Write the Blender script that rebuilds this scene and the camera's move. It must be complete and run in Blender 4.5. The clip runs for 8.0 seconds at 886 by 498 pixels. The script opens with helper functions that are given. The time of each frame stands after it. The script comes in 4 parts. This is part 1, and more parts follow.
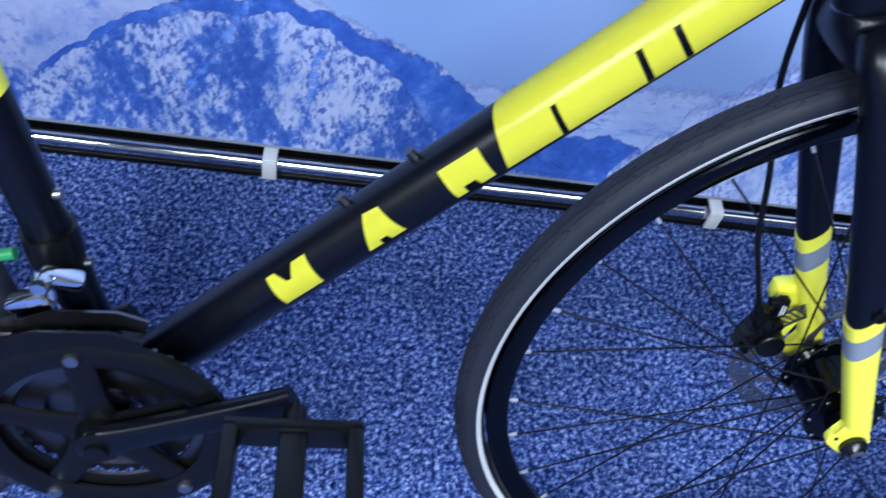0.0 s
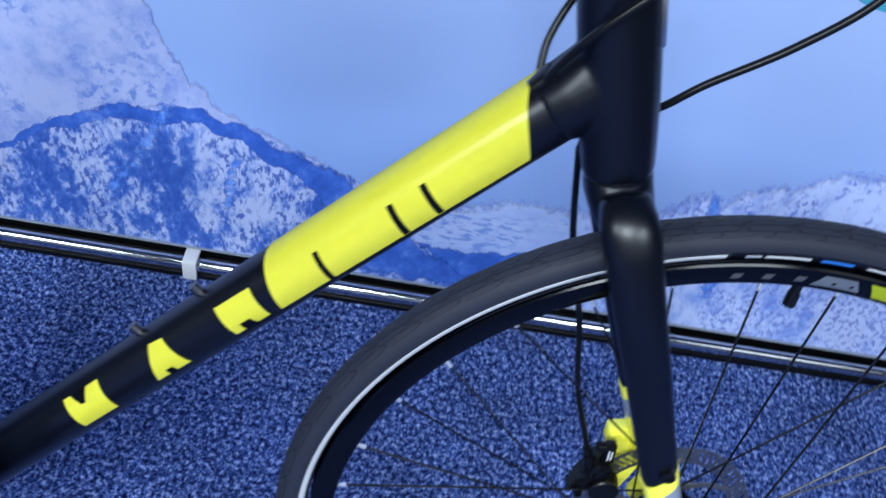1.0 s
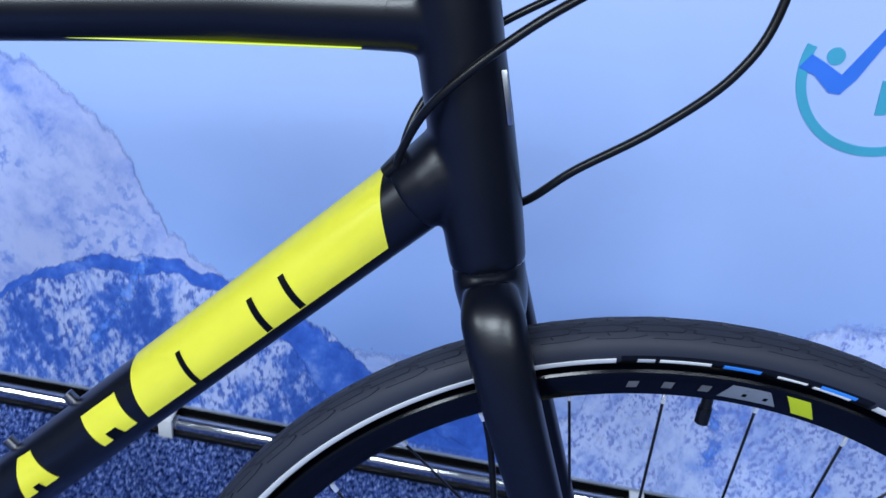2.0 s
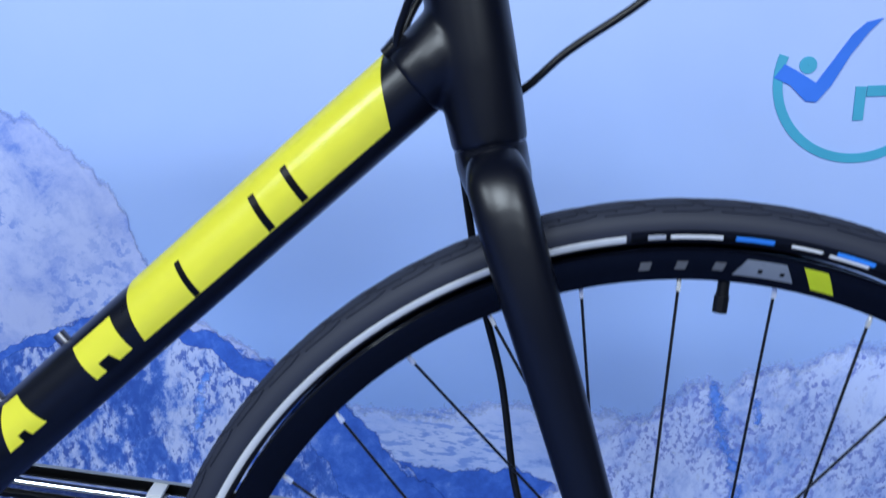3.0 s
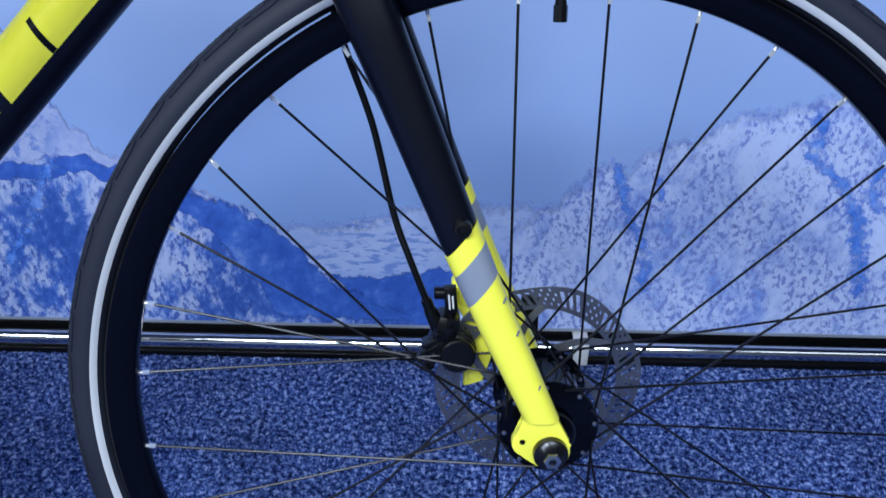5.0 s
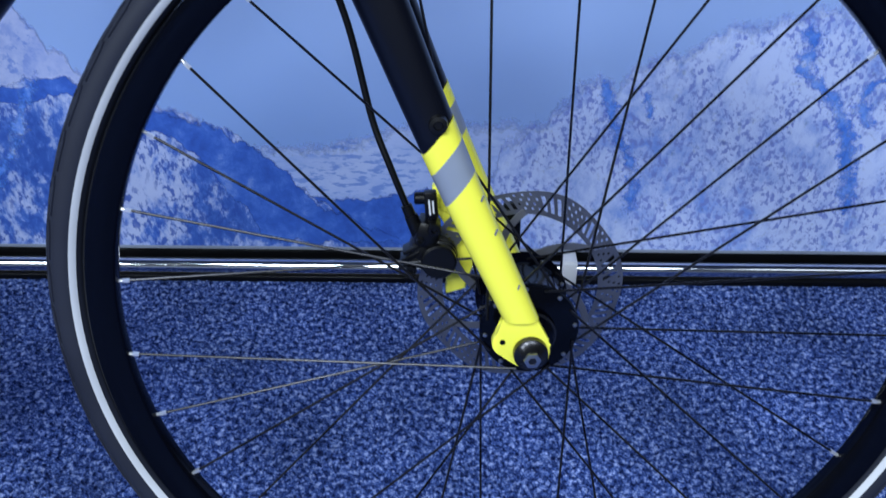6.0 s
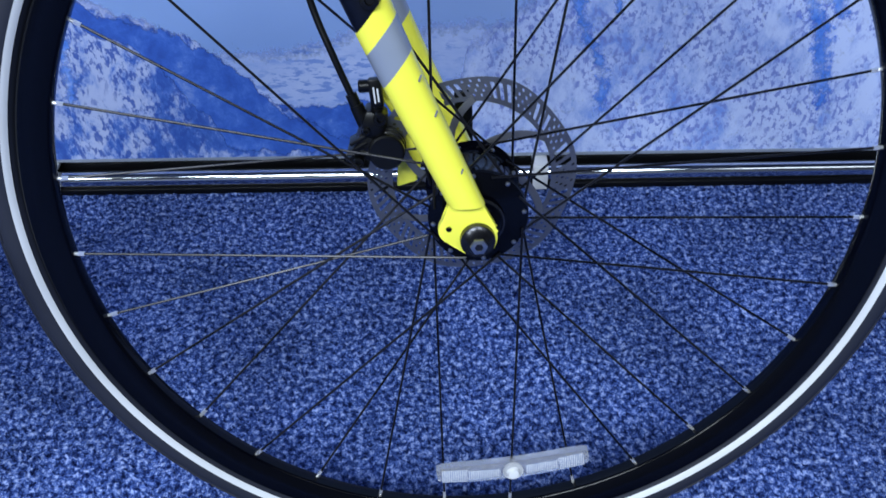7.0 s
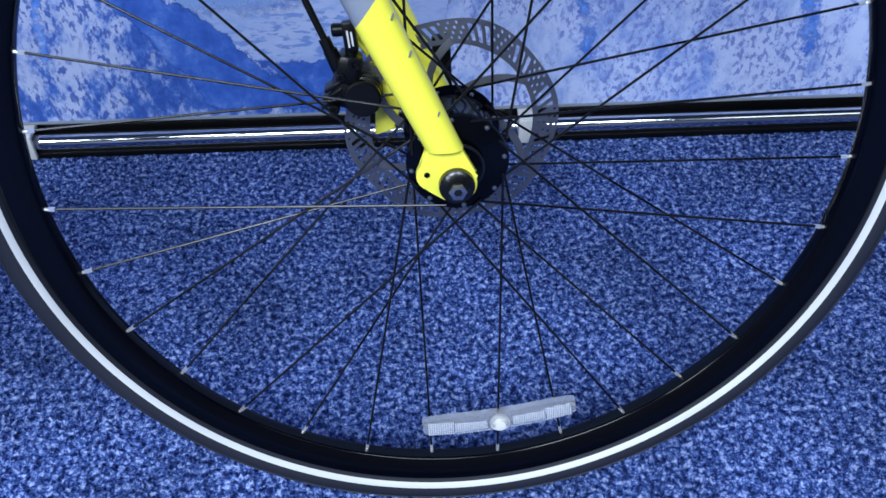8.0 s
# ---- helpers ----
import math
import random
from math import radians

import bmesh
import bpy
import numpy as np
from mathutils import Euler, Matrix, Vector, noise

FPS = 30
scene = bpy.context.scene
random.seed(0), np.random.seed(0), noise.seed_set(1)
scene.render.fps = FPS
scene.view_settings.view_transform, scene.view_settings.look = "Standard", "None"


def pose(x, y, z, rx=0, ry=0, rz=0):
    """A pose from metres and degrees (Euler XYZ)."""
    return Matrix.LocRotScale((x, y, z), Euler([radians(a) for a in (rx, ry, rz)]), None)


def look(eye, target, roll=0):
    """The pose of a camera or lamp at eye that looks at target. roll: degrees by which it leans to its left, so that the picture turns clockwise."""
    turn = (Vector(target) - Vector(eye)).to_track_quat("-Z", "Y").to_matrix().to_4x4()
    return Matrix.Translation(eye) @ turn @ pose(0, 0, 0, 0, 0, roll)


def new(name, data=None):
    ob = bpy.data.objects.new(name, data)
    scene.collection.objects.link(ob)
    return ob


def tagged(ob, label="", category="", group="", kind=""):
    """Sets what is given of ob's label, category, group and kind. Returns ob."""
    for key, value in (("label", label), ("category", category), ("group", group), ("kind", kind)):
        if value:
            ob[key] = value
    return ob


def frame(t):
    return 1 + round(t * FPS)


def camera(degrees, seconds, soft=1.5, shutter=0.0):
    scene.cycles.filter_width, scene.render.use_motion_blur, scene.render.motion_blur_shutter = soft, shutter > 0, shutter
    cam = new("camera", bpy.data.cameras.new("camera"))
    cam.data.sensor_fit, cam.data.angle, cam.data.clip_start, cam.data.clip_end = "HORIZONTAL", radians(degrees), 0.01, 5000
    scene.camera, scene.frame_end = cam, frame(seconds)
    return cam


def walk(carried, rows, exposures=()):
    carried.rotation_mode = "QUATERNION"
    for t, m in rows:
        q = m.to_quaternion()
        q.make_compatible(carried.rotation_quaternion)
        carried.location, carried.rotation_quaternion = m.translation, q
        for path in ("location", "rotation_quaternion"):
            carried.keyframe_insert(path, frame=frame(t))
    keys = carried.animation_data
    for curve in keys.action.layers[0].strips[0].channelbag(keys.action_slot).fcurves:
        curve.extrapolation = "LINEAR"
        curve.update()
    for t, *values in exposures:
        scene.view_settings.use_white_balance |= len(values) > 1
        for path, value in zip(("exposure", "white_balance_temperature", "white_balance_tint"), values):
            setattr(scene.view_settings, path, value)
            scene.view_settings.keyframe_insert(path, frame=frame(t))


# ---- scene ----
cam = camera(54.83, 8.0, soft=1.5, shutter=0.4)
# The bicycle leans on its stand: its upright plane is turned by LEAN against the floor.
LEAN = pose(0, 0, 0, 0, -0.6, 0) @ pose(0, 0, 0, -11.5, 0, 0)
PATH = [
    (0, (-0.4658, -0.4761, 0.9014), (-0.2491, 0.7182, -0.1410), 10.50),
    (0.5, (-0.4118, -0.4601, 0.9227), (-0.1374, 0.7651, -0.0692), 11.52),
    (1, (-0.2935, -0.4600, 0.9619), (-0.1575, 0.8338, 0.0304), 10.69),
    (1.5, (-0.1791, -0.4539, 0.9565), (-0.1688, 0.9177, 0.1328), 9.50),
    (3, (-0.1526, -0.5064, 0.7478), (-0.2057, 1.0603, 0.4272), 4.68),
    (3.5, (-0.1292, -0.5229, 0.7036), (-0.1810, 1.0343, 0.3397), 3.48),
    (4, (-0.1005, -0.5402, 0.6838), (-0.1094, 1.0094, 0.2858), 1.51),
    (4.5, (-0.0892, -0.5504, 0.6746), (-0.0665, 0.9786, 0.2037), 0.40),
    (6, (-0.0747, -0.5638, 0.6400), (-0.0379, 0.9028, 0.0015), -0.73),
    (6.5, (-0.0564, -0.5616, 0.6234), (-0.0150, 0.8731, -0.0836), -1.45),
    (7, (-0.0422, -0.5654, 0.6114), (0.0009, 0.8390, -0.1541), -2.02),
    (7.5, (-0.0382, -0.5641, 0.6031), (0.0090, 0.8206, -0.1972), -2.73),
    (8, (-0.0335, -0.5602, 0.5940), (0.0189, 0.8110, -0.2288), -2.96),
]
walk(cam, [(t, LEAN @ look(eye, target, roll)) for t, eye, target, roll in PATH], [(0, 0.20), (1.5, 0.17), (3, 0.09), (4.5, -0.07), (6, -0.14), (7, -0.07), (8, 0.01)])

# ---- world and light ----
world = bpy.data.worlds.new("world")
scene.world = world
world.use_nodes = True
world.node_tree.nodes["Background"].inputs[0].default_value = (0.6, 0.72, 1.0, 1)
world.node_tree.nodes["Background"].inputs[1].default_value = 0.04


def ceiling_lamp(name, x, y, z, sx, sy, watts, colour=(0.775, 0.89, 1.0)):
    data = bpy.data.lights.new(name, "AREA")
    data.shape, data.size, data.size_y, data.energy, data.color = "RECTANGLE", sx, sy, watts, colour
    ob = new(name, data)
    ob.matrix_world = pose(x, y, z)
    return ob


# a row of ceiling panels in front of the display wall
for x, watts in ((-2.6, 115), (-0.9, 132), (0.6, 72), (2.0, 8)):
    ceiling_lamp("panel_light", x, -2.2, 2.6, 1.0, 1.2, watts)

# ---- materials ----


class Nodes:
    """A short way to write node trees."""

    def __init__(self, name):
        self.mat = bpy.data.materials.new(name)
        self.mat.use_nodes = True
        self.tree = self.mat.node_tree
        self.bsdf = self.tree.nodes["Principled BSDF"]
        self.coord = self.tree.nodes.new("ShaderNodeTexCoord")

    def node(self, kind, **kw):
        n = self.tree.nodes.new(kind)
        for key, value in kw.items():
            if key in n.inputs:
                self.put(n.inputs[key], value)
        return n

    def put(self, socket, value):
        if isinstance(value, bpy.types.NodeSocket):
            self.tree.links.new(value, socket)
        else:
            socket.default_value = value

    def noise(self, scale, detail=3.0, rough=0.5, vector=None, distortion=0.0):
        n = self.node("ShaderNodeTexNoise", Scale=scale, Detail=detail, Roughness=rough, Distortion=distortion)
        self.tree.links.new(vector or self.coord.outputs["Object"], n.inputs["Vector"])
        return n.outputs[0]

    def ramp(self, fac, stops):
        n = self.tree.nodes.new("ShaderNodeValToRGB")
        self.tree.links.new(fac, n.inputs[0])
        while len(n.color_ramp.elements) < len(stops):
            n.color_ramp.elements.new(0.5)
        for e, (p, c) in zip(n.color_ramp.elements, stops):
            e.position = p
            e.color = (*c, 1) if len(c) == 3 else c
        return n.outputs[0]

    def maths(self, op, a, b=0.0):
        n = self.tree.nodes.new("ShaderNodeMath")
        n.operation = op
        self.put(n.inputs[0], a)
        self.put(n.inputs[1], b)
        return n.outputs[0]

    def mix(self, fac, a, b, blend="MIX"):
        n = self.tree.nodes.new("ShaderNodeMix")
        n.data_type, n.blend_type = "RGBA", blend
        self.put(n.inputs[0], fac)
        for socket, v in ((n.inputs[6], a), (n.inputs[7], b)):
            self.put(socket, (*v, 1) if isinstance(v, tuple) and len(v) == 3 else v)
        return n.outputs[2]

    def bump(self, height, strength=0.2, distance=0.001):
        n = self.node("ShaderNodeBump", Strength=strength, Distance=distance, Height=height)
        self.put(self.bsdf.inputs["Normal"], n.outputs[0])

    def set(self, **kw):
        for key, value in kw.items():
            self.put(self.bsdf.inputs[key.replace("_", " ")], (*value, 1) if isinstance(value, tuple) and len(value) == 3 else value)
        return self.mat


def paint(name, colour, rough, metal=0.0, grain=900.0, coat=0.0, vary=0.12, gloss=0.5):
    """Paint or bare material with a fine grain and soft smudges."""
    m = Nodes(name)
    fine = m.noise(grain, 2)
    smudge = m.noise(14, 4)
    dark = tuple(c * (1 - vary) for c in colour)
    m.set(Base_Color=m.mix(m.ramp(smudge, [(0.3, (0, 0, 0)), (0.7, (1, 1, 1))]), dark, colour),
          Roughness=m.maths("ADD", m.maths("MULTIPLY", smudge, 0.16), rough - 0.08), Metallic=metal, Coat_Weight=coat, Specular_IOR_Level=gloss)
    m.bump(fine, 0.08, 0.0004)
    return m.mat


BLACK_PAINT = paint("satin_black_paint", (0.0018, 0.0025, 0.0064), 0.30, gloss=0.32)
YELLOW = paint("fluorescent_yellow_paint", (0.95, 0.91, 0.085), 0.24, vary=0.04, gloss=0.6)
SILVER = paint("silver_grey_decal", (0.30, 0.34, 0.42), 0.38, metal=0.25)
GREY_DECAL = paint("pale_grey_decal", (0.45, 0.48, 0.55), 0.4)
DIM_DECAL = paint("dim_grey_decal", (0.16, 0.17, 0.20), 0.4)
# lime of the rim decal, also of the reflection painted under the top tube
LIME_DECAL_AND_REFLECTION = paint("lime_decal_and_reflection", (0.62, 0.72, 0.03), 0.4)
RUBBER = paint("tyre_rubber", (0.019, 0.022, 0.036), 0.60, gloss=0.24)
RIM_BLACK = paint("anodised_black", (0.0009, 0.0012, 0.0030), 0.12, gloss=0.18)
BLACK_PLASTIC = paint("black_plastic", (0.0028, 0.003, 0.004), 0.33, gloss=0.28)
SPOKE_BLACK = paint("black_spoke_steel", (0.02, 0.02, 0.024), 0.28, metal=0.7)
CHROME = paint("polished_chrome", (0.80, 0.82, 0.86), 0.085, metal=1.0)
BLACK_STEEL = paint("blackened_steel", (0.045, 0.045, 0.05), 0.25, metal=0.9)
ROTOR_STEEL = paint("ground_steel", (0.33, 0.34, 0.38), 0.42, metal=0.9)
ARM_STEEL = paint("dull_arm_steel", (0.20, 0.205, 0.23), 0.45, metal=0.8)
NIPPLE = paint("bright_nickel", (0.85, 0.85, 0.85), 0.28, metal=0.75)
STEEL = paint("brushed_steel", (0.42, 0.43, 0.46), 0.3, metal=1.0)
DARK_STEEL = paint("dark_steel", (0.16, 0.16, 0.18), 0.34, metal=1.0)
REFLECTIVE = paint("reflective_band", (0.64, 0.66, 0.70), 0.45)
WHITE_PRINT = paint("white_print", (0.75, 0.76, 0.78), 0.5)
BLUE_PRINT = paint("blue_print", (0.03, 0.22, 0.75), 0.5)
WHITE_PLASTIC = paint("white_plastic", (0.75, 0.76, 0.78), 0.35)
CHAIN_STEEL = paint("chain_steel", (0.18, 0.17, 0.17), 0.35, metal=1.0)

TEAL_PRINT = paint("turquoise_print", (0.05, 0.36, 0.53), 0.5)
TICK_PRINT = paint("blue_tick_print", (0.03, 0.17, 0.72), 0.5)
GREEN_PLASTIC = paint("green_plastic", (0.02, 0.26, 0.09), 0.4)


def clear_plastic(name, bumpy):
    m = Nodes(name)
    v = m.node("ShaderNodeTexVoronoi", Scale=520.0, Randomness=0.15)
    m.tree.links.new(m.coord.outputs["Object"], v.inputs["Vector"])
    facet = m.ramp(v.outputs[0], [(0.25, (0.97, 0.98, 1.0)), (0.62, (0.30, 0.37, 0.56))]) if bumpy else (0.93, 0.94, 0.96)
    m.set(Base_Color=facet, Roughness=0.16, Transmission_Weight=0.85 if not bumpy else 0.30, IOR=1.49)
    m.bump(v.outputs[0], 0.9 if bumpy else 0.1, 0.001)
    return m.mat


CLEAR_PLASTIC = clear_plastic("clear_plastic", False)
PRISM = clear_plastic("prismatic_plastic", True)


def carpet_material():
    m = Nodes("blue_loop_carpet")
    tuft = m.noise(145, 5, 0.78)
    blotch = m.noise(5.5, 5, 0.6)
    c = m.ramp(tuft, [(0.40, (0.005, 0.011, 0.065)), (0.475, (0.034, 0.072, 0.27)), (0.535, (0.108, 0.190, 0.54)), (0.61, (0.45, 0.56, 0.95))])
    m.bump(tuft, 0.9, 0.004)
    m.set(Base_Color=m.mix(m.ramp(blotch, [(0.32, (0.50, 0.51, 0.54)), (0.66, (1, 1, 1))]), (0, 0, 0), c), Roughness=0.95, Specular_IOR_Level=0.1)
    return m.mat


CARPET = carpet_material()


def print_material(name, stops, scale, rough=0.5, detail=10, stretch=(1, 1, 1), soft=0.25, broad=0.28, speck=None, fleck=(0.09, 0.18, 0.60), slant=0.0, cover=(0.44, 0.56)):
    """Ink on cloth: patches by height and noise; speck: the scale of the dark flecks that gather on parts of the slope."""
    m = Nodes(name)
    mp = m.node("ShaderNodeMapping", Scale=stretch, Rotation=(0, radians(slant), 0))
    m.tree.links.new(m.coord.outputs["Object"], mp.inputs["Vector"])
    n = m.noise(scale, detail, 0.72, mp.outputs[0], 0.25)
    big = m.noise(scale * 0.22, 3, 0.5, mp.outputs[0])
    f = m.maths("ADD", m.maths("MULTIPLY", n, 1 - broad), m.maths("MULTIPLY", big, broad))
    at = m.node("ShaderNodeAttribute")
    at.attribute_name = "fade"
    edge = m.maths("ADD", at.outputs[2], m.maths("MULTIPLY", m.maths("SUBTRACT", m.noise(60, 8, 0.7), 0.5), 1.5))
    colour = m.ramp(f, stops)
    if speck:
        gather = m.ramp(m.noise(speck * 0.10, 4, 0.6, mp.outputs[0], 0.6), [(cover[0], (0, 0, 0)), (cover[1], (1, 1, 1))])
        dots = m.ramp(m.noise(speck, 3, 0.6, mp.outputs[0]), [(0.42, (0.9, 0.9, 0.9)), (0.50, (0, 0, 0))])
        colour = m.mix(m.maths("MULTIPLY", gather, dots), colour, fleck)
    m.set(Base_Color=colour, Roughness=rough, Alpha=m.ramp(edge, [(0.30, (0, 0, 0)), (0.30 + soft, (1, 1, 1))]))
    return m.mat


SHADE = (0.08, 0.19, 0.62)


def sky_material():
    m = Nodes("printed_sky")
    sep = m.node("ShaderNodeSeparateXYZ")
    m.tree.links.new(m.coord.outputs["Object"], sep.inputs[0])
    cloud = m.noise(2.6, 5, 0.55)
    h = m.maths("ADD", m.maths("MULTIPLY", sep.outputs[2], 0.75), m.maths("MULTIPLY", m.maths("SUBTRACT", cloud, 0.5), 0.35))
    m.set(Base_Color=m.ramp(h, [(0.05, (0.27, 0.43, 0.83)), (0.32, (0.36, 0.50, 0.85)), (0.6, (0.46, 0.57, 0.86))]), Roughness=0.5)
    return m.mat


SKY_PRINT = sky_material()
SNOW_NEAR = print_material("printed_near_snow", [(0.425, (0.035, 0.105, 0.46)), (0.475, (0.07, 0.17, 0.58)), (0.505, (0.28, 0.38, 0.74)), (0.55, (0.45, 0.53, 0.82))], 34, stretch=(1.2, 1, 0.7), broad=0.45, speck=105, fleck=(0.03, 0.09, 0.42), slant=28, cover=(0.36, 0.50))
SNOW_FAR = print_material("printed_far_snow", [(0.38, (0.17, 0.30, 0.76)), (0.45, (0.33, 0.44, 0.82)), (0.53, (0.52, 0.62, 0.95))], 34, broad=0.42, stretch=(1.1, 1, 0.8), soft=0.6, speck=135, fleck=(0.17, 0.23, 0.62), slant=-24, cover=(0.42, 0.50))
VALLEY = print_material("printed_valley_shade", [(0.38, (0.025, 0.085, 0.42)), (0.50, (0.038, 0.125, 0.55)), (0.58, (0.07, 0.18, 0.64)), (0.67, (0.22, 0.34, 0.74))], 36)
SNOWFIELD = print_material("printed_snowfield", [(0.38, SHADE), (0.45, (0.34, 0.46, 0.83)), (0.57, (0.47, 0.57, 0.89))], 9, stretch=(0.5, 1, 1.5), soft=0.45, speck=95, fleck=(0.16, 0.28, 0.70), cover=(0.48, 0.60))
SNOW_PALE = print_material("printed_pale_snow", [(0.34, SHADE), (0.43, (0.30, 0.38, 0.72)), (0.54, (0.43, 0.50, 0.79))], 16, soft=0.5, speck=70, fleck=(0.14, 0.24, 0.64), slant=30, cover=(0.46, 0.60))
GULLY = print_material("printed_gully", [(0.38, (0.04, 0.15, 0.64)), (0.47, (0.09, 0.24, 0.77)), (0.54, (0.18, 0.33, 0.82)), (0.60, (0.44, 0.55, 0.90))], 46, soft=0.30)

# ---- mesh tools ----


def part(name, bm, material, parent=None, label="", smooth=True, **tags):
    me = bpy.data.meshes.new(name)
    bmesh.ops.recalc_face_normals(bm, faces=bm.faces)
    bm.to_mesh(me)
    bm.free()
    me.materials.append(material)
    if smooth:
        for p in me.polygons:
            p.use_smooth = True
        me.set_sharp_from_angle(angle=radians(40))
    ob = new(name, me)
    ob.parent = parent
    return tagged(ob, label=label, **tags)


def bm_grid(rows, closed_u=False, closed_v=False, caps=False):
    """A skin over rows of points."""
    bm = bmesh.new()
    vs = [[bm.verts.new(p) for p in r] for r in rows]
    nu, nv = len(vs), len(vs[0])
    for i in range(nu if closed_u else nu - 1):
        for j in range(nv if closed_v else nv - 1):
            a, b, c, d = vs[i][j], vs[(i + 1) % nu][j], vs[(i + 1) % nu][(j + 1) % nv], vs[i][(j + 1) % nv]
            bm.faces.new((a, b, c, d))
    if caps:
        bm.faces.new(vs[0])
        bm.faces.new(vs[-1])
    return bm


def sweep(points, radii, seg=20, shear=0.0, power=2.0):
    """A bar along points that lie near the plane of the bicycle; radii: (half width in that plane, half thickness across it)."""
    pts = [Vector(p) for p in points]
    rows = []
    for i, p in enumerate(pts):
        t = (pts[min(i + 1, len(pts) - 1)] - pts[max(i - 1, 0)]).normalized()
        n = t.cross(Vector((0, 1, 0))).normalized()
        w = t.cross(n)
        a, b = radii[i] if isinstance(radii[i], tuple) else (radii[i], radii[i])
        row = []
        for k in range(seg):
            c, s = math.cos(2 * math.pi * k / seg), math.sin(2 * math.pi * k / seg)
            c = math.copysign(abs(c) ** (2 / power), c)
            s = math.copysign(abs(s) ** (2 / power), s)
            row.append(p + n * a * c + w * b * s + t * (shear[i] if isinstance(shear, list) else shear) * a * c)
        rows.append(row)
    return bm_grid(rows, closed_v=True, caps=True)


def smooth_path(points, steps=8):
    """Catmull-Rom through the points."""
    p = [Vector(q) for q in points]
    p = [2 * p[0] - p[1]] + p + [2 * p[-1] - p[-2]]
    out = []
    for i in range(1, len(p) - 2):
        for k in range(steps):
            t = k / steps
            out.append(0.5 * (2 * p[i] + (p[i + 1] - p[i - 1]) * t + (2 * p[i - 1] - 5 * p[i] + 4 * p[i + 1] - p[i + 2]) * t * t
                              + (3 * p[i] - p[i - 1] - 3 * p[i + 1] + p[i + 2]) * t ** 3))
    return out + [p[-2]]


def cable(points, r, seg=10, steps=8):
    """A round cable through points, anywhere."""
    pts = smooth_path(points, steps) if steps else [Vector(q) for q in points]
    rows, n = [], None
    for i, p in enumerate(pts):
        t = (pts[min(i + 1, len(pts) - 1)] - pts[max(i - 1, 0)]).normalized()
        n = t.orthogonal().normalized() if n is None else (n - t * n.dot(t)).normalized()
        w = t.cross(n)
        rows.append([p + n * r * math.cos(2 * math.pi * k / seg) + w * r * math.sin(2 * math.pi * k / seg) for k in range(seg)])
    return bm_grid(rows, closed_v=True, caps=True)


def ring(profile, centre=(0, 0, 0), seg=128, a0=0.0, a1=360.0):
    """Turns a closed profile of (radius, y) about the y axis."""
    full = abs(a1 - a0) >= 360
    rows = []
    for k in range(seg if full else seg + 1):
        a = radians(a0 + (a1 - a0) * k / seg)
        rows.append([(centre[0] + r * math.cos(a), centre[1] + y, centre[2] + r * math.sin(a)) for r, y in profile])
    return bm_grid(rows, closed_u=full, closed_v=True, caps=not full)


def lathe(profile, centre=(0, 0, 0), seg=40):
    """Turns an open profile of (radius, y), whose ends lie on the axis, about the y axis."""
    rows = [[(centre[0] + max(r, 1e-5) * math.cos(2 * math.pi * k / seg), centre[1] + y, centre[2] + max(r, 1e-5) * math.sin(2 * math.pi * k / seg))
             for k in range(seg)] for r, y in profile]
    return bm_grid(rows, closed_v=True, caps=True)


def block(x, y, z, bevel=0.0, m=None):
    bm = bmesh.new()
    bmesh.ops.create_cube(bm, size=1, matrix=Matrix.Diagonal((x, y, z, 1)))
    if bevel:
        bmesh.ops.bevel(bm, geom=bm.edges[:], offset=bevel, segments=2, affect="EDGES", profile=0.5)
    if m is not None:
        bm.transform(m)
    return bm


def fused(ob, voxel=0.0016, rounds=10):
    """Melts the overlapping bodies of one mesh into one skin with soft fillets."""
    m = ob.modifiers.new("skin", "REMESH")
    m.mode, m.voxel_size, m.use_smooth_shade = "VOXEL", voxel, True
    m = ob.modifiers.new("fillet", "SMOOTH")
    m.factor, m.iterations = 0.5, rounds
    return ob


def joined(*bms):
    out = bmesh.new()
    for b in bms:
        me = bpy.data.meshes.new("tmp")
        b.to_mesh(me)
        b.free()
        out.from_mesh(me)
        bpy.data.meshes.remove(me)
    return out


def plate(outline, y0, y1):
    """A flat plate of an outline of (x, z), from y0 to y1."""
    bm = bmesh.new()
    a = [bm.verts.new((x, y0, z)) for x, z in outline]
    b = [bm.verts.new((x, y1, z)) for x, z in outline]
    bm.faces.new(a)
    bm.faces.new(list(reversed(b)))
    for i in range(len(a)):
        j = (i + 1) % len(a)
        bm.faces.new((a[j], a[i], b[i], b[j]))
    return bm


# ---- setting: floor, display wall, room ----


def floor_sheet():
    xs = np.concatenate([np.linspace(-3.5, -0.95, 12)[:-1], np.linspace(-0.95, 0.85, 640), np.linspace(0.85, 3.5, 12)[1:]])
    ys = np.concatenate([np.linspace(-4, -0.22, 14)[:-1], np.linspace(-0.22, 0.66, 320), np.linspace(0.66, 1.6, 6)[1:]])
    nx, ny = len(xs), len(ys)
    rng = np.random.default_rng(4)
    z = rng.normal(0, 0.0014, (nx, ny))
    co = np.stack([np.repeat(xs, ny), np.tile(ys, nx), z.ravel()], 1)
    co[:, :2] += rng.uniform(-0.0012, 0.0012, (nx * ny, 2))
    i = (np.arange(nx - 1)[:, None] * ny + np.arange(ny - 1)[None, :]).ravel()
    me = bpy.data.meshes.new("floor")
    me.from_pydata(co.tolist(), [], np.stack([i, i + ny, i + ny + 1, i + 1], 1).tolist())
    me.materials.append(CARPET)
    ob = new("floor", me)
    return tagged(ob, "speckled blue loop-pile carpet floor", "floor", kind="structure")


floor_sheet().location.z = -0.006

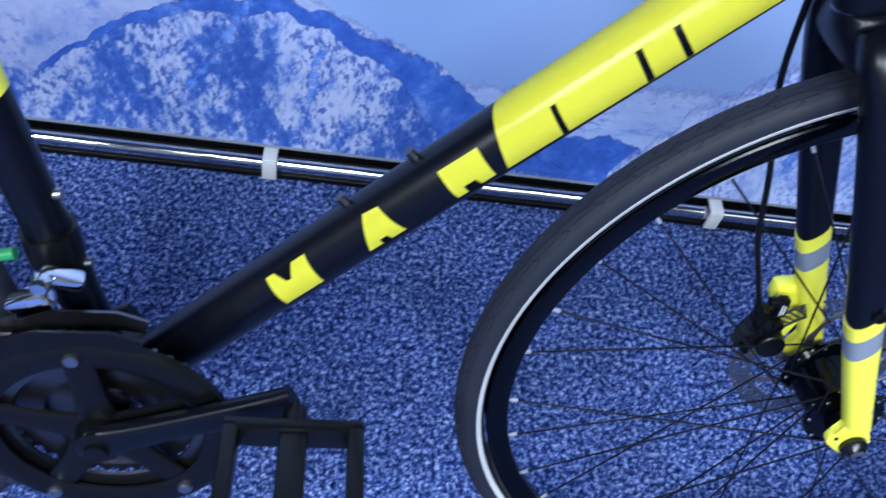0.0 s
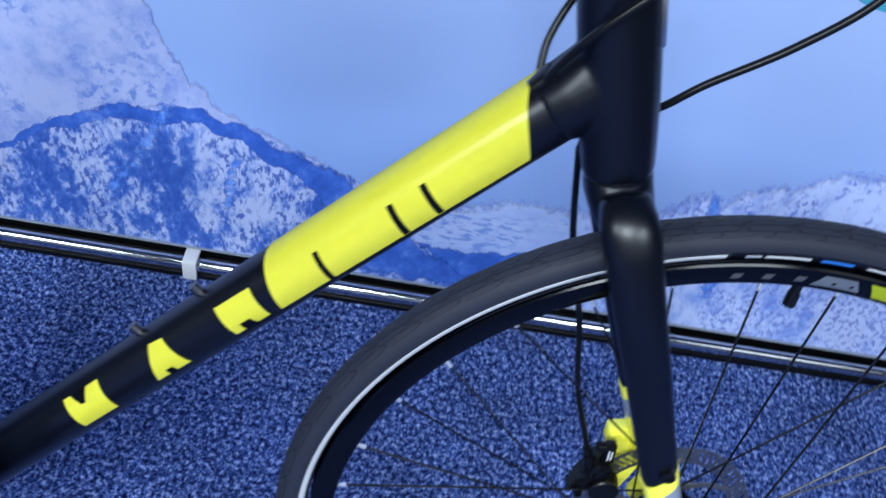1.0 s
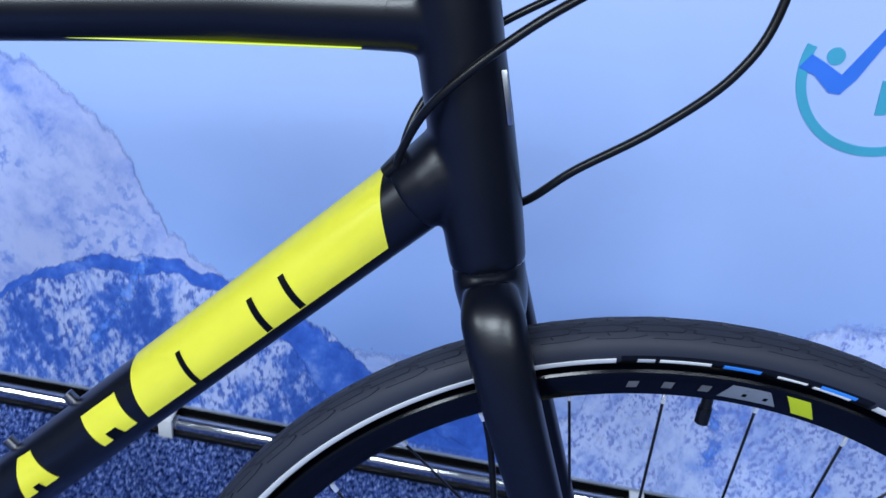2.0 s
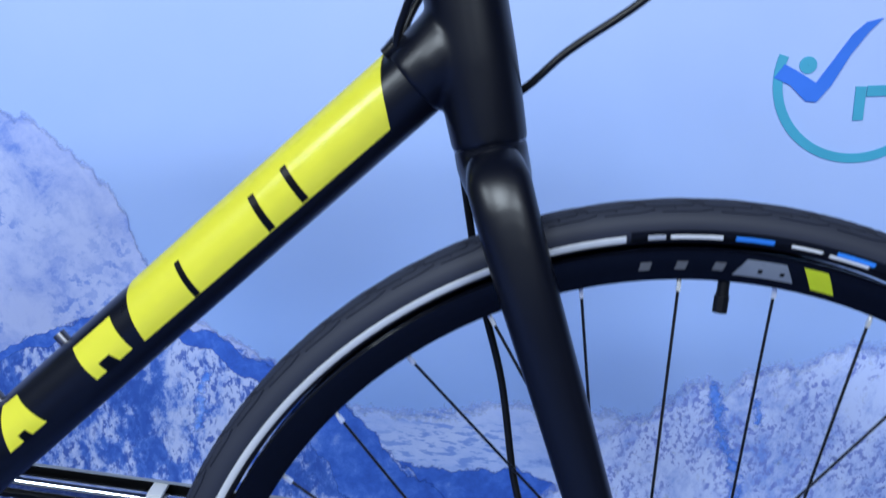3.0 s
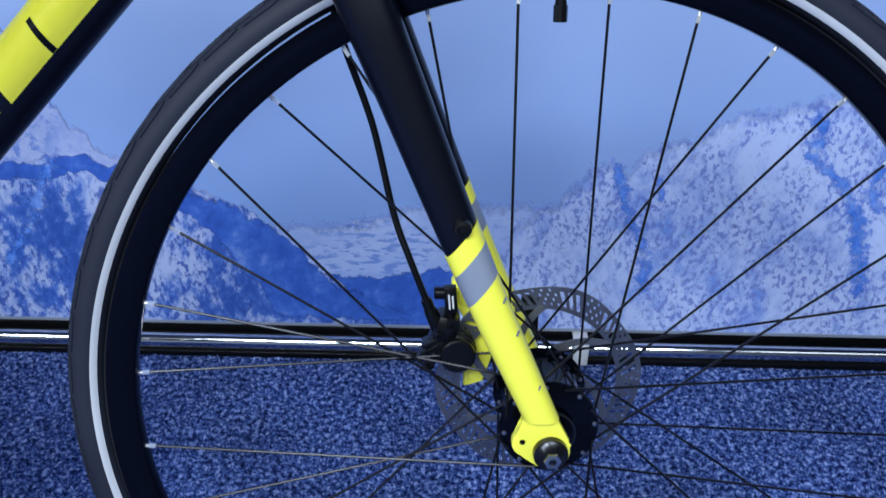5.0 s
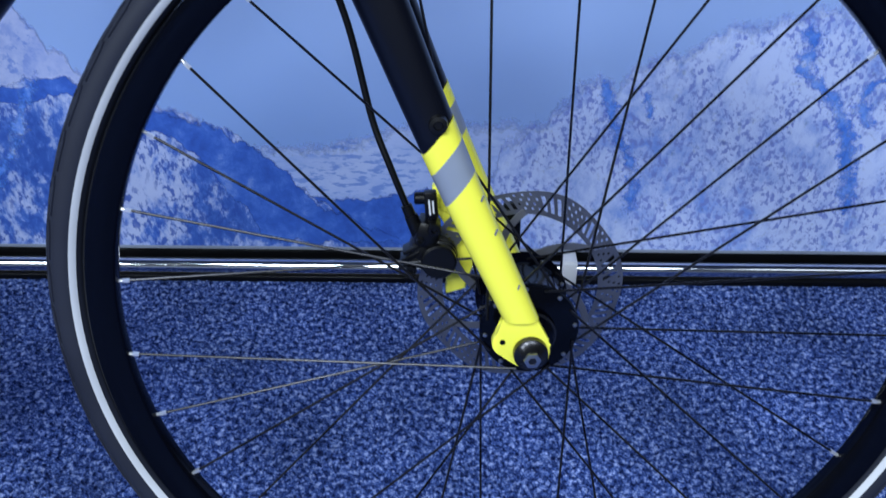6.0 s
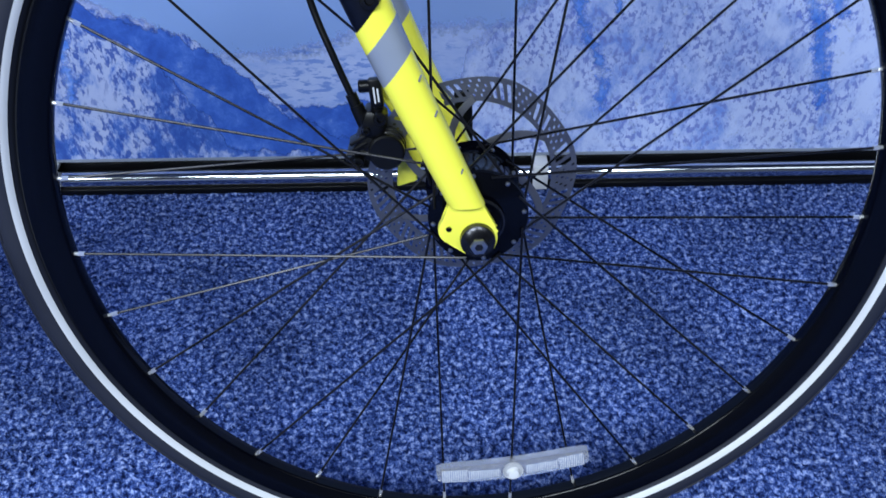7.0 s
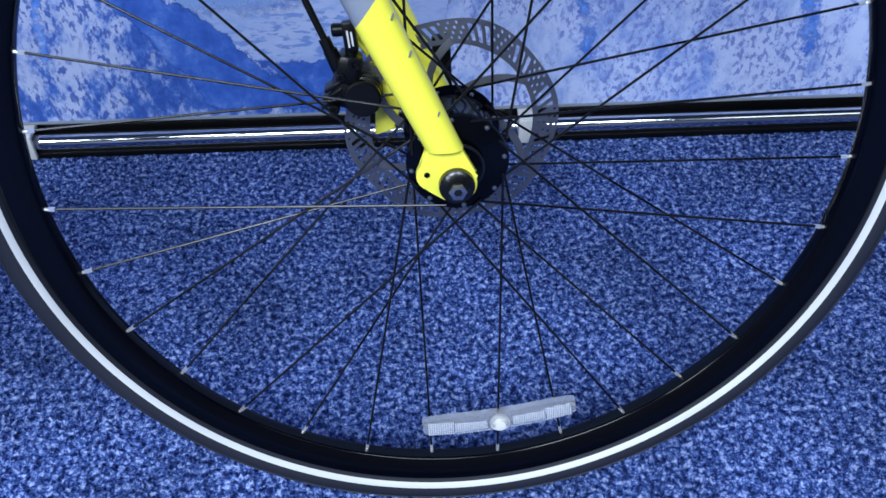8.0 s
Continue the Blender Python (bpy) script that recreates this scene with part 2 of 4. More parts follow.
# The display wall: foot at (0, FOOT_Y), turned by WALL_YAW, leaning back by WALL_TILT
FOOT_Y, WALL_YAW, WALL_TILT, PIPE_Z = 0.5619, -2.35, 6.0, 0.0118
WALL = pose(0, FOOT_Y, 0, 0, 0, WALL_YAW)
FACE = WALL @ pose(0, 0.014, 0.0415, -WALL_TILT, 0, 0)

banner = part("display_banner", block(4.4, 0.006, 2.206, 0.001, pose(0, 0.004, 1.097)), SKY_PRINT, None,
              "tall fabric banner printed with a blue sky and snowy mountains", category="banner")
banner.matrix_world = FACE


def printed(name, ridge, depth, material, label, seed, rough=0.006, thick=None, haze=0.02):
    """A printed shape on the banner: a ragged ridge line, down to the hem or for a ragged thickness."""
    rnd = random.Random(seed)

    def ragged(line):
        pts = [Vector(p) for p in line]
        for level in range(6):
            out = []
            for a, b in zip(pts, pts[1:]):
                size = min(1, (b - a).length / 0.03)
                out += [a, (a + b) / 2 + Vector((0, rnd.uniform(-1, 1) * rough * 2 * (0.62 ** level) * size))]
            pts = out + [pts[-1]]
        return pts

    depth = depth * 0.3
    top = ragged(ridge)
    low = ragged([(x, max(-0.003, z - thick[k])) for k, (x, z) in enumerate(ridge)]) if thick else top
    bm = bmesh.new()
    layer = bm.verts.layers.float.new("fade")
    rows = [[], [], [], []]
    for p, q in zip(top, low):
        foot = min(q.y, p.y) - 0.0002 if thick else -0.0035
        high = max(p.y, -0.003)
        inner = max(high - haze, foot + (high - foot) * 0.6)
        last = foot + min(haze, (high - foot) * 0.3) if thick else foot + 0.0005
        for row, z, f in zip(rows, (high, inner, last, foot), (0, 1, 1, 0 if thick else 1)):
            v = bm.verts.new((p.x, -depth, z))
            v[layer] = f
            row.append(v)
    for ra, rb in zip(rows, rows[1:]):
        for i in range(len(ra) - 1):
            bm.faces.new((rb[i], rb[i + 1], ra[i + 1], ra[i]))
    return part(name, bm, material, banner, label, smooth=False)


printed("mountain", [(-2.2, 0.58), (-1.3, 0.70), (-0.95, 0.56), (-0.76, 0.502), (-0.722, 0.498), (-0.673, 0.463), (-0.623, 0.425), (-0.609, 0.398), (-0.59, 0.36), (-0.565, 0.318), (-0.545, 0.29), (-0.525, 0.262), (-0.44, 0.225),
                     (-0.36, 0.18), (-0.28, 0.14), (-0.2, 0.05)], 0.0006, SNOW_PALE, "printed pale snowy peak", 1)
printed("snowfield", [(-0.34, 0.165), (-0.277, 0.168), (-0.225, 0.167), (-0.157, 0.178), (-0.121, 0.195), (-0.07, 0.200), (-0.014, 0.200), (0.037, 0.206), (0.08, 0.19)], 0.0010, SNOWFIELD, "printed smooth snowfield", 3, 0.0015, haze=0.04)
printed("valley", [(-0.36, 0.17), (-0.311, 0.143), (-0.252, 0.092), (-0.188, 0.080), (-0.124, 0.087), (-0.07, 0.100), (-0.03, 0.085), (0.0, 0.055), (0.05, 0.03), (0.09, 0.0)], 0.0014, VALLEY, "printed blue shaded valley", 4, 0.004)
printed("mountain", [(-0.05, 0.03), (-0.02, 0.08), (0.018, 0.128), (0.030, 0.175), (0.06, 0.195), (0.085, 0.204), (0.108, 0.232), (0.138, 0.262), (0.152, 0.268), (0.178, 0.250), (0.191, 0.272), (0.230, 0.295), (0.281, 0.315), (0.327, 0.338),
                     (0.395, 0.348), (0.442, 0.358), (0.55, 0.35), (0.7, 0.41), (1.0, 0.37), (2.2, 0.3)], 0.0018, SNOW_FAR, "printed far rocky snow peaks", 2, 0.006, haze=0.035)
NEAR_RIDGE = [(-0.87, 0.09), (-0.80, 0.143), (-0.73, 0.198), (-0.64, 0.237), (-0.54, 0.250), (-0.485, 0.237), (-0.43, 0.204), (-0.385, 0.192), (-0.347, 0.183), (-0.305, 0.158), (-0.25, 0.10), (-0.20, 0.06), (-0.15, 0.03), (-0.10, 0.0)]
printed("mountain", [(-2.2, 0.10), (-1.2, 0.05)] + NEAR_RIDGE, 0.0022, SNOW_NEAR, "printed snowy foothill with blue rock", 5, 0.005)
printed("ridge_shade", NEAR_RIDGE, 0.0026, VALLEY, "printed blue ridge shade", 6, 0.006, thick=[0.012, 0.015, 0.025, 0.03, 0.03, 0.035, 0.038, 0.055, 0.11, 0.15, 0.10, 0.06, 0.03, 0.003])


def gully(points, width, seed):
    """A printed blue gully that runs down a slope."""
    rnd = random.Random(seed)
    bm = bmesh.new()
    layer = bm.verts.layers.float.new("fade")
    rows = []
    line = smooth_path([(x, -0.0008 - 0.0001 * (seed % 7), z) for x, z in points], 10)
    for k, p in enumerate(line):
        w = width * rnd.uniform(0.85, 1.15)
        end = min(1.0, min(k, len(line) - 1 - k) / 7)
        row = []
        for dx, f in ((-1.9, 0.0), (0, 0.60 * end), (1.9, 0.0)):
            v = bm.verts.new((p.x + w * dx, p.y, p.z))
            v[layer] = f
            row.append(v)
        rows.append(row)
    for ra, rb in zip(rows, rows[1:]):
        for i in range(2):
            bm.faces.new((rb[i], rb[i + 1], ra[i + 1], ra[i]))
    part("gully", bm, GULLY, banner, "printed blue gully", smooth=False)


gully([(0.150, 0.262), (0.165, 0.233), (0.176, 0.19), (0.191, 0.155), (0.208, 0.122), (0.212, 0.084), (0.210, 0.035)], 0.011, 1)
gully([(0.209, 0.245), (0.222, 0.21), (0.223, 0.171)], 0.008, 5)
gully([(0.405, 0.335), (0.418, 0.294), (0.418, 0.258), (0.455, 0.228), (0.478, 0.189), (0.497, 0.141), (0.511, 0.082), (0.511, 0.04)], 0.017, 2)
gully([(0.60, 0.28), (0.55, 0.262), (0.505, 0.240), (0.50, 0.205), (0.54, 0.16)], 0.013, 3)
gully([(-0.56, 0.27), (-0.60, 0.21), (-0.625, 0.15), (-0.66, 0.10), (-0.68, 0.05)], 0.012, 4)
gully([(-0.47, 0.20), (-0.50, 0.15), (-0.50, 0.10), (-0.53, 0.05)], 0.010, 7)
part("hem", block(4.4, 0.006, 0.004, 0.001, pose(0, 0.0, -0.0045)), SILVER, banner, "pale fabric hem")

# printed emblem: ring, tick, dot and two bars
RX, RZ = 0.2515, 0.6305
part("emblem_ring", ring([(0.083, -0.0008), (0.0935, -0.0008), (0.0935, 0.001), (0.083, 0.001)], (RX, 0, RZ), 70, 168, 371), TEAL_PRINT, banner, "turquoise printed ring")
TICK = [(-0.093, -0.007), (-0.084, 0.009), (-0.069, 0.003), (-0.046, -0.008), (-0.018, 0.048), (-0.006, 0.062), (0.010, 0.068), (-0.002, 0.052), (-0.016, 0.026), (-0.030, -0.010), (-0.042, -0.029), (-0.054, -0.029), (-0.074, -0.013)]
part("emblem_tick", plate([(RX + x, RZ + z) for x, z in TICK], -0.0016, 0.001), TICK_PRINT, banner, "blue printed tick")
part("emblem_dot", ring([(0.0003, -0.0008), (0.0095, -0.0008), (0.0095, 0.001), (0.0003, 0.001)], (RX - 0.0585, 0, RZ + 0.0105), 24), TEAL_PRINT, banner, "turquoise printed dot")
part("emblem_bar", plate([(0.2535, 0.585), (0.2645, 0.587), (0.2605, 0.624), (0.2490, 0.623)], -0.0008, 0.001), TEAL_PRINT, banner, "turquoise printed bar")
part("emblem_bar", plate([(0.2625, 0.613), (0.2920, 0.617), (0.2925, 0.629), (0.2615, 0.625)], -0.0008, 0.001), TEAL_PRINT, banner, "turquoise printed bar")

base_rail = new("base_rail")
base_rail.matrix_world = WALL
tagged(base_rail, "polished chrome tube along the banner's foot on the carpet", "rail")
part("tube", cable([(-2.2, 0.003, PIPE_Z), (2.2, 0.003, PIPE_Z)], 0.0125, 40, 0), CHROME, base_rail, "polished chrome tube")
for x in (-0.556, 0.132):
    part("clip", joined(block(0.021, 0.006, 0.036, 0.0015, pose(x, -0.0150, PIPE_Z + 0.003)), block(0.021, 0.030, 0.006, 0.0015, pose(x, 0.001, PIPE_Z + 0.020))), WHITE_PLASTIC, base_rail, "white plastic clip")
plinth = new("base_strip")
plinth.matrix_world = WALL
tagged(plinth, "low black base strip behind the chrome tube, with a dark filler for the shaded gap under it", "base strip")
part("back_strip", block(4.4, 0.05, 0.040, 0.002, pose(0, 0.045, 0.014)), BLACK_PLASTIC, plinth)
# dark filler that stands in for the shade in the gap under the tube
part("gap_shade_strip", block(4.4, 0.036, 0.010, 0.002, pose(0, 0.006, -0.002)), BLACK_PLASTIC, plinth)

# Room behind and around the camera
WALL_PAINT = paint("grey_wall_paint", (0.12, 0.13, 0.15), 0.7, grain=200)
for name, size, at in (("wall_north", (7.2, 0.1, 2.7), (0, 1.75, 1.35)), ("wall_south", (7.2, 0.1, 2.7), (0, -4.05, 1.35)),
                       ("wall_west", (0.1, 5.9, 2.7), (-3.55, -1.15, 1.35)), ("wall_east", (0.1, 5.9, 2.7), (3.55, -1.15, 1.35)),
                       ("ceiling", (7.2, 5.9, 0.1), (0, -1.15, 2.75))):
    part(name, block(*size, 0, pose(*at)), WALL_PAINT, None, "plain grey painted %s" % name.split("_")[0], smooth=False, category=name.split("_")[0], kind="structure")

# ---- the bicycle ----
bicycle = new("bicycle")
bicycle.matrix_world = LEAN
tagged(bicycle, "satin black city bicycle with fluorescent yellow decals, leaning on its stand", "bicycle")

WHEEL_Z = 0.343
HUB = (0, 0, WHEEL_Z)
TYRE_R, TYRE_T, TYRE_W = 0.3320, 0.0128, 0.0145


def tyre_round(a0, a1, n, lift=0.0):
    return [(TYRE_R + (TYRE_T + lift) * math.cos(radians(a)), (TYRE_W + lift) * math.sin(radians(a))) for a in np.linspace(a0, a1, n)]


def tyre_band(a0, a1, t0, t1, seg, lift=0.0006):
    """A thin raised band on the tyre's near side, from wheel angle t0 to t1."""
    return ring(tyre_round(a0, a1, 5, lift) + tyre_round(a1, a0, 5, -0.001), HUB, seg, t0, t1)


# half of the rim's section, from the spoke bed along the sloping flank to the tyre's edge
RIM_HALF = [(0.2976, 0.0045), (0.2980, 0.0057), (0.2987, 0.0065), (0.3000, 0.0072), (0.3070, 0.0100), (0.3120, 0.0113), (0.3165, 0.0118), (0.3180, 0.0108), (0.3180, 0.0085), (0.312, 0.0085)]
RIM_PROFILE = [(0.2975, 0.0)] + [(r, -y) for r, y in RIM_HALF] + RIM_HALF[::-1]


def rim_side(r):
    """How far the rim's flank stands out at a radius."""
    return float(np.interp(r, [p[0] for p in RIM_HALF[:7]], [p[1] for p in RIM_HALF[:7]]))


def rim_mark(t0, t1, r0, r1, material, wheel, slant=0.0, label=""):
    """A printed quad on the rim's near side between wheel angles t0 and t1."""
    rows = []
    for k in range(9):
        u = k / 8
        row = []
        for w in (0.0, 0.25, 0.5, 0.75, 1.0):
            r = r0 + (r1 - r0) * w
            a = radians(t0 + (t1 - t0) * u + slant * w * (1 - 2 * u if label == "trapezoid" else 1))
            row.append((r * math.cos(a), -rim_side(r) - 0.0004, WHEEL_Z + r * math.sin(a)))
        rows.append(row)
    bm = bm_grid(rows)
    bmesh.ops.solidify(bm, geom=bm.faces[:], thickness=0.0003)
    part("rim_mark", bm, material, wheel)


def tread_blocks():
    """Low slanted blocks in three lanes on each side of the tread, with narrow grooves between them."""
    bm = bmesh.new()
    n = 64
    cell = 360 / n
    for side in (-1, 1):
        for lane, (b0, b1, fill) in enumerate(((1.5, 17, 0.86), (19.5, 36, 0.80), (38.5, 54, 0.62))):
            for k in range(n):
                base = cell * (k + 0.37 * lane + 0.5 * (side > 0))
                half = cell * fill / 2
                grid = []
                for u, inset in ((0.0, 1), (0.06, 0), (0.5, 0), (0.94, 0), (1.0, 1)):
                    bend = cell * (0.16 * (abs(2 * u - 1) - 0.5) + 0.22 * u * (-1 if lane == 1 else 1))
                    row = []
                    for v, out in ((-half - 0.12, 1), (-half, 0), (half, 0), (half + 0.12, 1)):
                        lift = -0.0004 if inset or out else 0.0012
                        bb = radians(side * (b0 + (b1 - b0) * u))
                        r = TYRE_R + (TYRE_T + lift) * math.cos(bb)
                        t = radians(base + v + bend)
                        row.append(bm.verts.new((r * math.cos(t), (TYRE_W + lift) * math.sin(bb), WHEEL_Z + r * math.sin(t))))
                    grid.append(row)
                for i in range(4):
                    for j in range(3):
                        bm.faces.new((grid[i][j], grid[i + 1][j], grid[i + 1][j + 1], grid[i][j + 1]))
    return bm


def nipple_place(k, r=0.298):
    a = radians(-90.4 + 11.25 * (k + 0.5))
    return Vector((r * math.cos(a), (-0.002 if k % 2 == 0 else 0.002), WHEEL_Z + r * math.sin(a)))


FLANGE_R, FLANGE_Y = 0.0322, 0.027
wheel = part("front_wheel", ring(RIM_PROFILE, HUB, 180), RIM_BLACK, bicycle, "black double-walled rim")
part("tyre", ring(tyre_round(0, 351, 40), HUB, 180), RUBBER, wheel, "black rubber road tyre")
part("tread", tread_blocks(), RUBBER, wheel, "low slanted tread blocks", kind="stuff")
part("reflective_stripe", tyre_band(226, 248, 101.2, 433.4, 160), REFLECTIVE, wheel, "pale grey reflective stripe")
part("tyre_label", tyre_band(223, 258, 73.9, 100.7, 30, 0.0003), BLACK_PLASTIC, wheel, "glossy black label ground")
# unreadable maker's print on the tyre: plain bars
for t0, t1, lo, hi, m in ((97.2, 99.0, 231, 245, GREY_DECAL), (91.4, 96.7, 232, 244, WHITE_PRINT), (86.2, 90.1, 231, 245, BLUE_PRINT), (81.2, 84.4, 234, 242, WHITE_PRINT),
                          (75.8, 79.8, 239, 251, BLUE_PRINT), (76.2, 80.4, 228, 238, WHITE_PRINT)):
    part("tyre_print", tyre_band(lo, hi, t0, t1, 10, 0.0007), m, wheel)
for t0 in (99.2, 95.3, 91.2):
    rim_mark(t0 + 0.9, t0 - 0.3, 0.3050, 0.3102, DIM_DECAL, wheel, -0.3)
rim_mark(89.8, 83.0, 0.3030, 0.3135, SILVER, wheel, -1.3, "trapezoid")
for t0 in (87.2, 84.8):
    rim_mark(t0, t0 - 0.5, 0.3050, 0.3110, RIM_BLACK, wheel, -0.25)
rim_mark(80.9, 78.2, 0.3018, 0.3140, LIME_DECAL_AND_REFLECTION, wheel, 1.6)

hub = part("hub", lathe([(0, -0.046), (0.010, -0.046), (0.0105, -0.043), (0.0150, -0.041), (0.0165, -0.038), (0.0180, -0.0315), (0.028, -0.0305), (0.0346, -0.0295), (0.0356, -0.0275), (0.0346, -0.0255), (0.0310, -0.023),
                         (0.0290, -0.018), (0.0290, 0.018), (0.0310, 0.023), (0.0346, 0.0255), (0.0356, 0.0275), (0.0346, 0.0295), (0.022, 0.0315), (0.020, 0.040), (0.0105, 0.043), (0.010, 0.046), (0, 0.046)], HUB, 64), RIM_BLACK, wheel, "black wide-flanged hub")
part("bearing_ring", ring([(0.0150, -0.0388), (0.0178, -0.0382), (0.0178, -0.0365), (0.0150, -0.036)], HUB, 48), BLACK_STEEL, wheel, "dark steel ring")
spoke_holes = bmesh.new()
for k in range(32):
    near = k % 2 == 0
    side = -1 if near else 1
    turn = 67.5 if k % 4 in (0, 1) else -67.5
    a = radians(-90 + 11.25 * (k + 0.5) + turn)
    inner = Vector((FLANGE_R * math.cos(a), side * (FLANGE_Y + (0.0042 if k % 4 in (0, 3) else -0.0042)), WHEEL_Z + FLANGE_R * math.sin(a)))
    outer = nipple_place(k)
    part("spoke", cable([inner, outer], 0.0010, 7, 0), SPOKE_BLACK, wheel)
    d = (inner - outer).normalized()
    part("nipple", joined(cable([outer - d * 0.002, outer + d * 0.0035], 0.0014, 8, 0), cable([outer + d * 0.003, outer + d * 0.0080], 0.0017, 4, 0)), NIPPLE, wheel)
    part("spoke_head", lathe([(0, -0.0012), (0.0014, -0.0008), (0.0019, 0), (0.0014, 0.0008), (0, 0.0012)], (inner.x, side * FLANGE_Y - side * (inner.y * side - FLANGE_Y) * 0.75, inner.z), 10), STEEL, wheel)

part("valve", joined(cable([(0, 0, 0.6415), (0, 0, 0.632)], 0.0036, 12, 0), cable([(0, 0, 0.633), (0, 0, 0.6225)], 0.0038, 12, 0), cable([(0, 0, 0.631), (0, 0, 0.6205)], 0.0046, 8, 0)), BLACK_PLASTIC, wheel, "black valve with cap")

# spoke reflector, clipped to the upright spoke near the rim's foot
refl = pose(0.0285, -0.009, 0.0905, 0, -5.6, 0)
body = []
for i in range(25):
    u = i / 24 * 2 - 1
    x, z, hh = 0.0655 * u, 0.0040 * u * u, 0.0092 - 0.0030 * abs(u) ** 8
    body.append([(x, -0.0035, z - hh), (x, -0.0048, z - hh * 0.6), (x, -0.0048, z + hh * 0.6), (x, -0.0035, z + hh), (x, 0.003, z + hh), (x, 0.003, z - hh)])
bm = bm_grid(body, closed_v=True, caps=True)
bm.transform(refl)
part("wheel_reflector", bm, CLEAR_PLASTIC, wheel, "clear prismatic plastic reflector")
for x0, x1 in ((-0.0615, -0.0395), (-0.0390, -0.0110), (0.0110, 0.0390), (0.0395, 0.0615)):
    bm = block(x1 - x0, 0.0012, 0.0128 if abs(x0 + x1) > 0.08 else 0.0092, 0.0004, refl @ pose((x0 + x1) / 2, -0.0052, 0.0040 * ((x0 + x1) / 0.13) ** 2, 0, -math.degrees(2 * 0.0040 * (x0 + x1) / 0.131 / 0.0655), 0))
    part("reflector_prism", bm, PRISM, wheel, "prismatic reflector field")
bm = lathe([(0, -0.004), (0.0045, -0.0035), (0.0055, 0), (0.0085, 0.0005), (0.0090, 0.003), (0, 0.003)], (0, 0, 0), 20)
bm.transform(refl @ pose(0, -0.0048, -0.002))
part("reflector_clip", bm, WHITE_PLASTIC, wheel, "white clip button")


# disc rotor, on the far side
def rotor_band():
    rows, nr, na = [], 10, 300
    for k in range(na):
        a = 360 * k / na
        sector = (a % 30) / 30
        edge = 0.0803 + 0.0012 * math.cos(2 * math.pi * a / 60)
        rows.append([(0.0615 + (edge - 0.0615) * j / nr, a + 8.0 * j / nr) for j in range(nr + 1)])
    bm = bmesh.new()
    vs = [[bm.verts.new((0.001 + r * math.cos(radians(a)), 0.041, WHEEL_Z + r * math.sin(radians(a)))) for r, a in row] for row in rows]
    for k in range(na):
        pos = k % 25
        for j in range(nr):
            slot = pos in (1, 2, 5, 6, 9, 10) and 2 <= j <= 7
            hole = (pos in (13, 17, 21) and j in (2, 6)) or (pos in (15, 19, 23) and j in (4, 8))
            if not (slot or hole):
                bm.faces.new((vs[k][j], vs[(k + 1) % na][j], vs[(k + 1) % na][j + 1], vs[k][j + 1]))
    bmesh.ops.solidify(bm, geom=bm.faces[:], thickness=0.0018)
    return bm


rotor = part("brake_rotor", rotor_band(), ROTOR_STEEL, bicycle, "perforated grey steel brake disc")
for k in range(6):
    a = 60 * k + 12
    pts = []
    for i in range(9):
        u = i / 8
        r, t = 0.022 + 0.0415 * u, radians(a - 44 * u)
        pts.append((0.001 + r * math.cos(t), 0.041, WHEEL_Z + r * math.sin(t)))
    part("rotor_arm", sweep(pts, [(0.0030 + 0.0022 * abs(i / 4 - 1) * (i < 4), 0.0009) for i in range(9)], 8, power=6), ARM_STEEL, rotor)

# fork
CROWN = Vector((-0.147, 0, 0.7085))
AX = (Vector((-0.177, 0, 0.823)) - CROWN).normalized()
FWD = AX.cross(Vector((0, -1, 0)))


def blade_points(side):
    line = [(-0.1445, 0.024, 0.703), (-0.1390, 0.0400, 0.686), (-0.123, 0.0475, 0.643), (-0.0975, 0.049, 0.578), (-0.0745, 0.050, 0.519), (-0.0475, 0.051, 0.452), (-0.0262, 0.0515, 0.403), (-0.0100, 0.052, 0.366)]
    return smooth_path([(x, side * y, z) for x, y, z in line], 16)


def at_height(pts, z):
    return min(range(len(pts)), key=lambda i: abs(pts[i].z - z))


def blade(side, parent):
    pts = blade_points(side)
    rad = []
    for p in pts:
        u = min(1, max(0, (0.69 - p.z) / 0.32))
        rad.append((0.0189 - 0.0075 * u ** 0.9, 0.0154 - 0.0040 * u))
    c = [0, at_height(pts, 0.4935), at_height(pts, 0.4825), at_height(pts, 0.459), len(pts) - 1]
    for a, b, m, label in ((c[1], c[2], YELLOW, "fluorescent yellow band"), (c[2], c[3], SILVER, "silver grey band"), (c[3], c[4], YELLOW, "fluorescent yellow lower blade")):
        slant = [-0.55 + 1.0 * max(0.0, (i - c[3] - 8) / (c[4] - c[3] - 8)) for i in range(a, b + 1)]
        part("fork_blade", sweep(pts[a:b + 1], rad[a:b + 1], 32, slant, 2.5), m, parent, label)


def down(d, f=0.0):
    return CROWN - AX * d + FWD * f


def upper_leg(side):
    pts = blade_points(side)
    end = at_height(pts, 0.4935) + 3
    rad, slant = [], []
    for i, p in enumerate(pts[:end]):
        u = min(1, max(0, (0.69 - p.z) / 0.32))
        inset = 0.0014 if i > end - 3 else 0.0
        swell = min(1.0, 0.72 + 0.28 * i / 20)
        rad.append(((0.0185 - 0.0075 * u ** 0.9) * min(1.0, swell + 0.1) - inset, (0.0150 - 0.0040 * u) * swell - inset))
        slant.append(-0.55 * min(1.0, max(0.0, (i - end + 16) / 12)))
    return sweep(pts[:end], rad, 32, slant, 2.5)


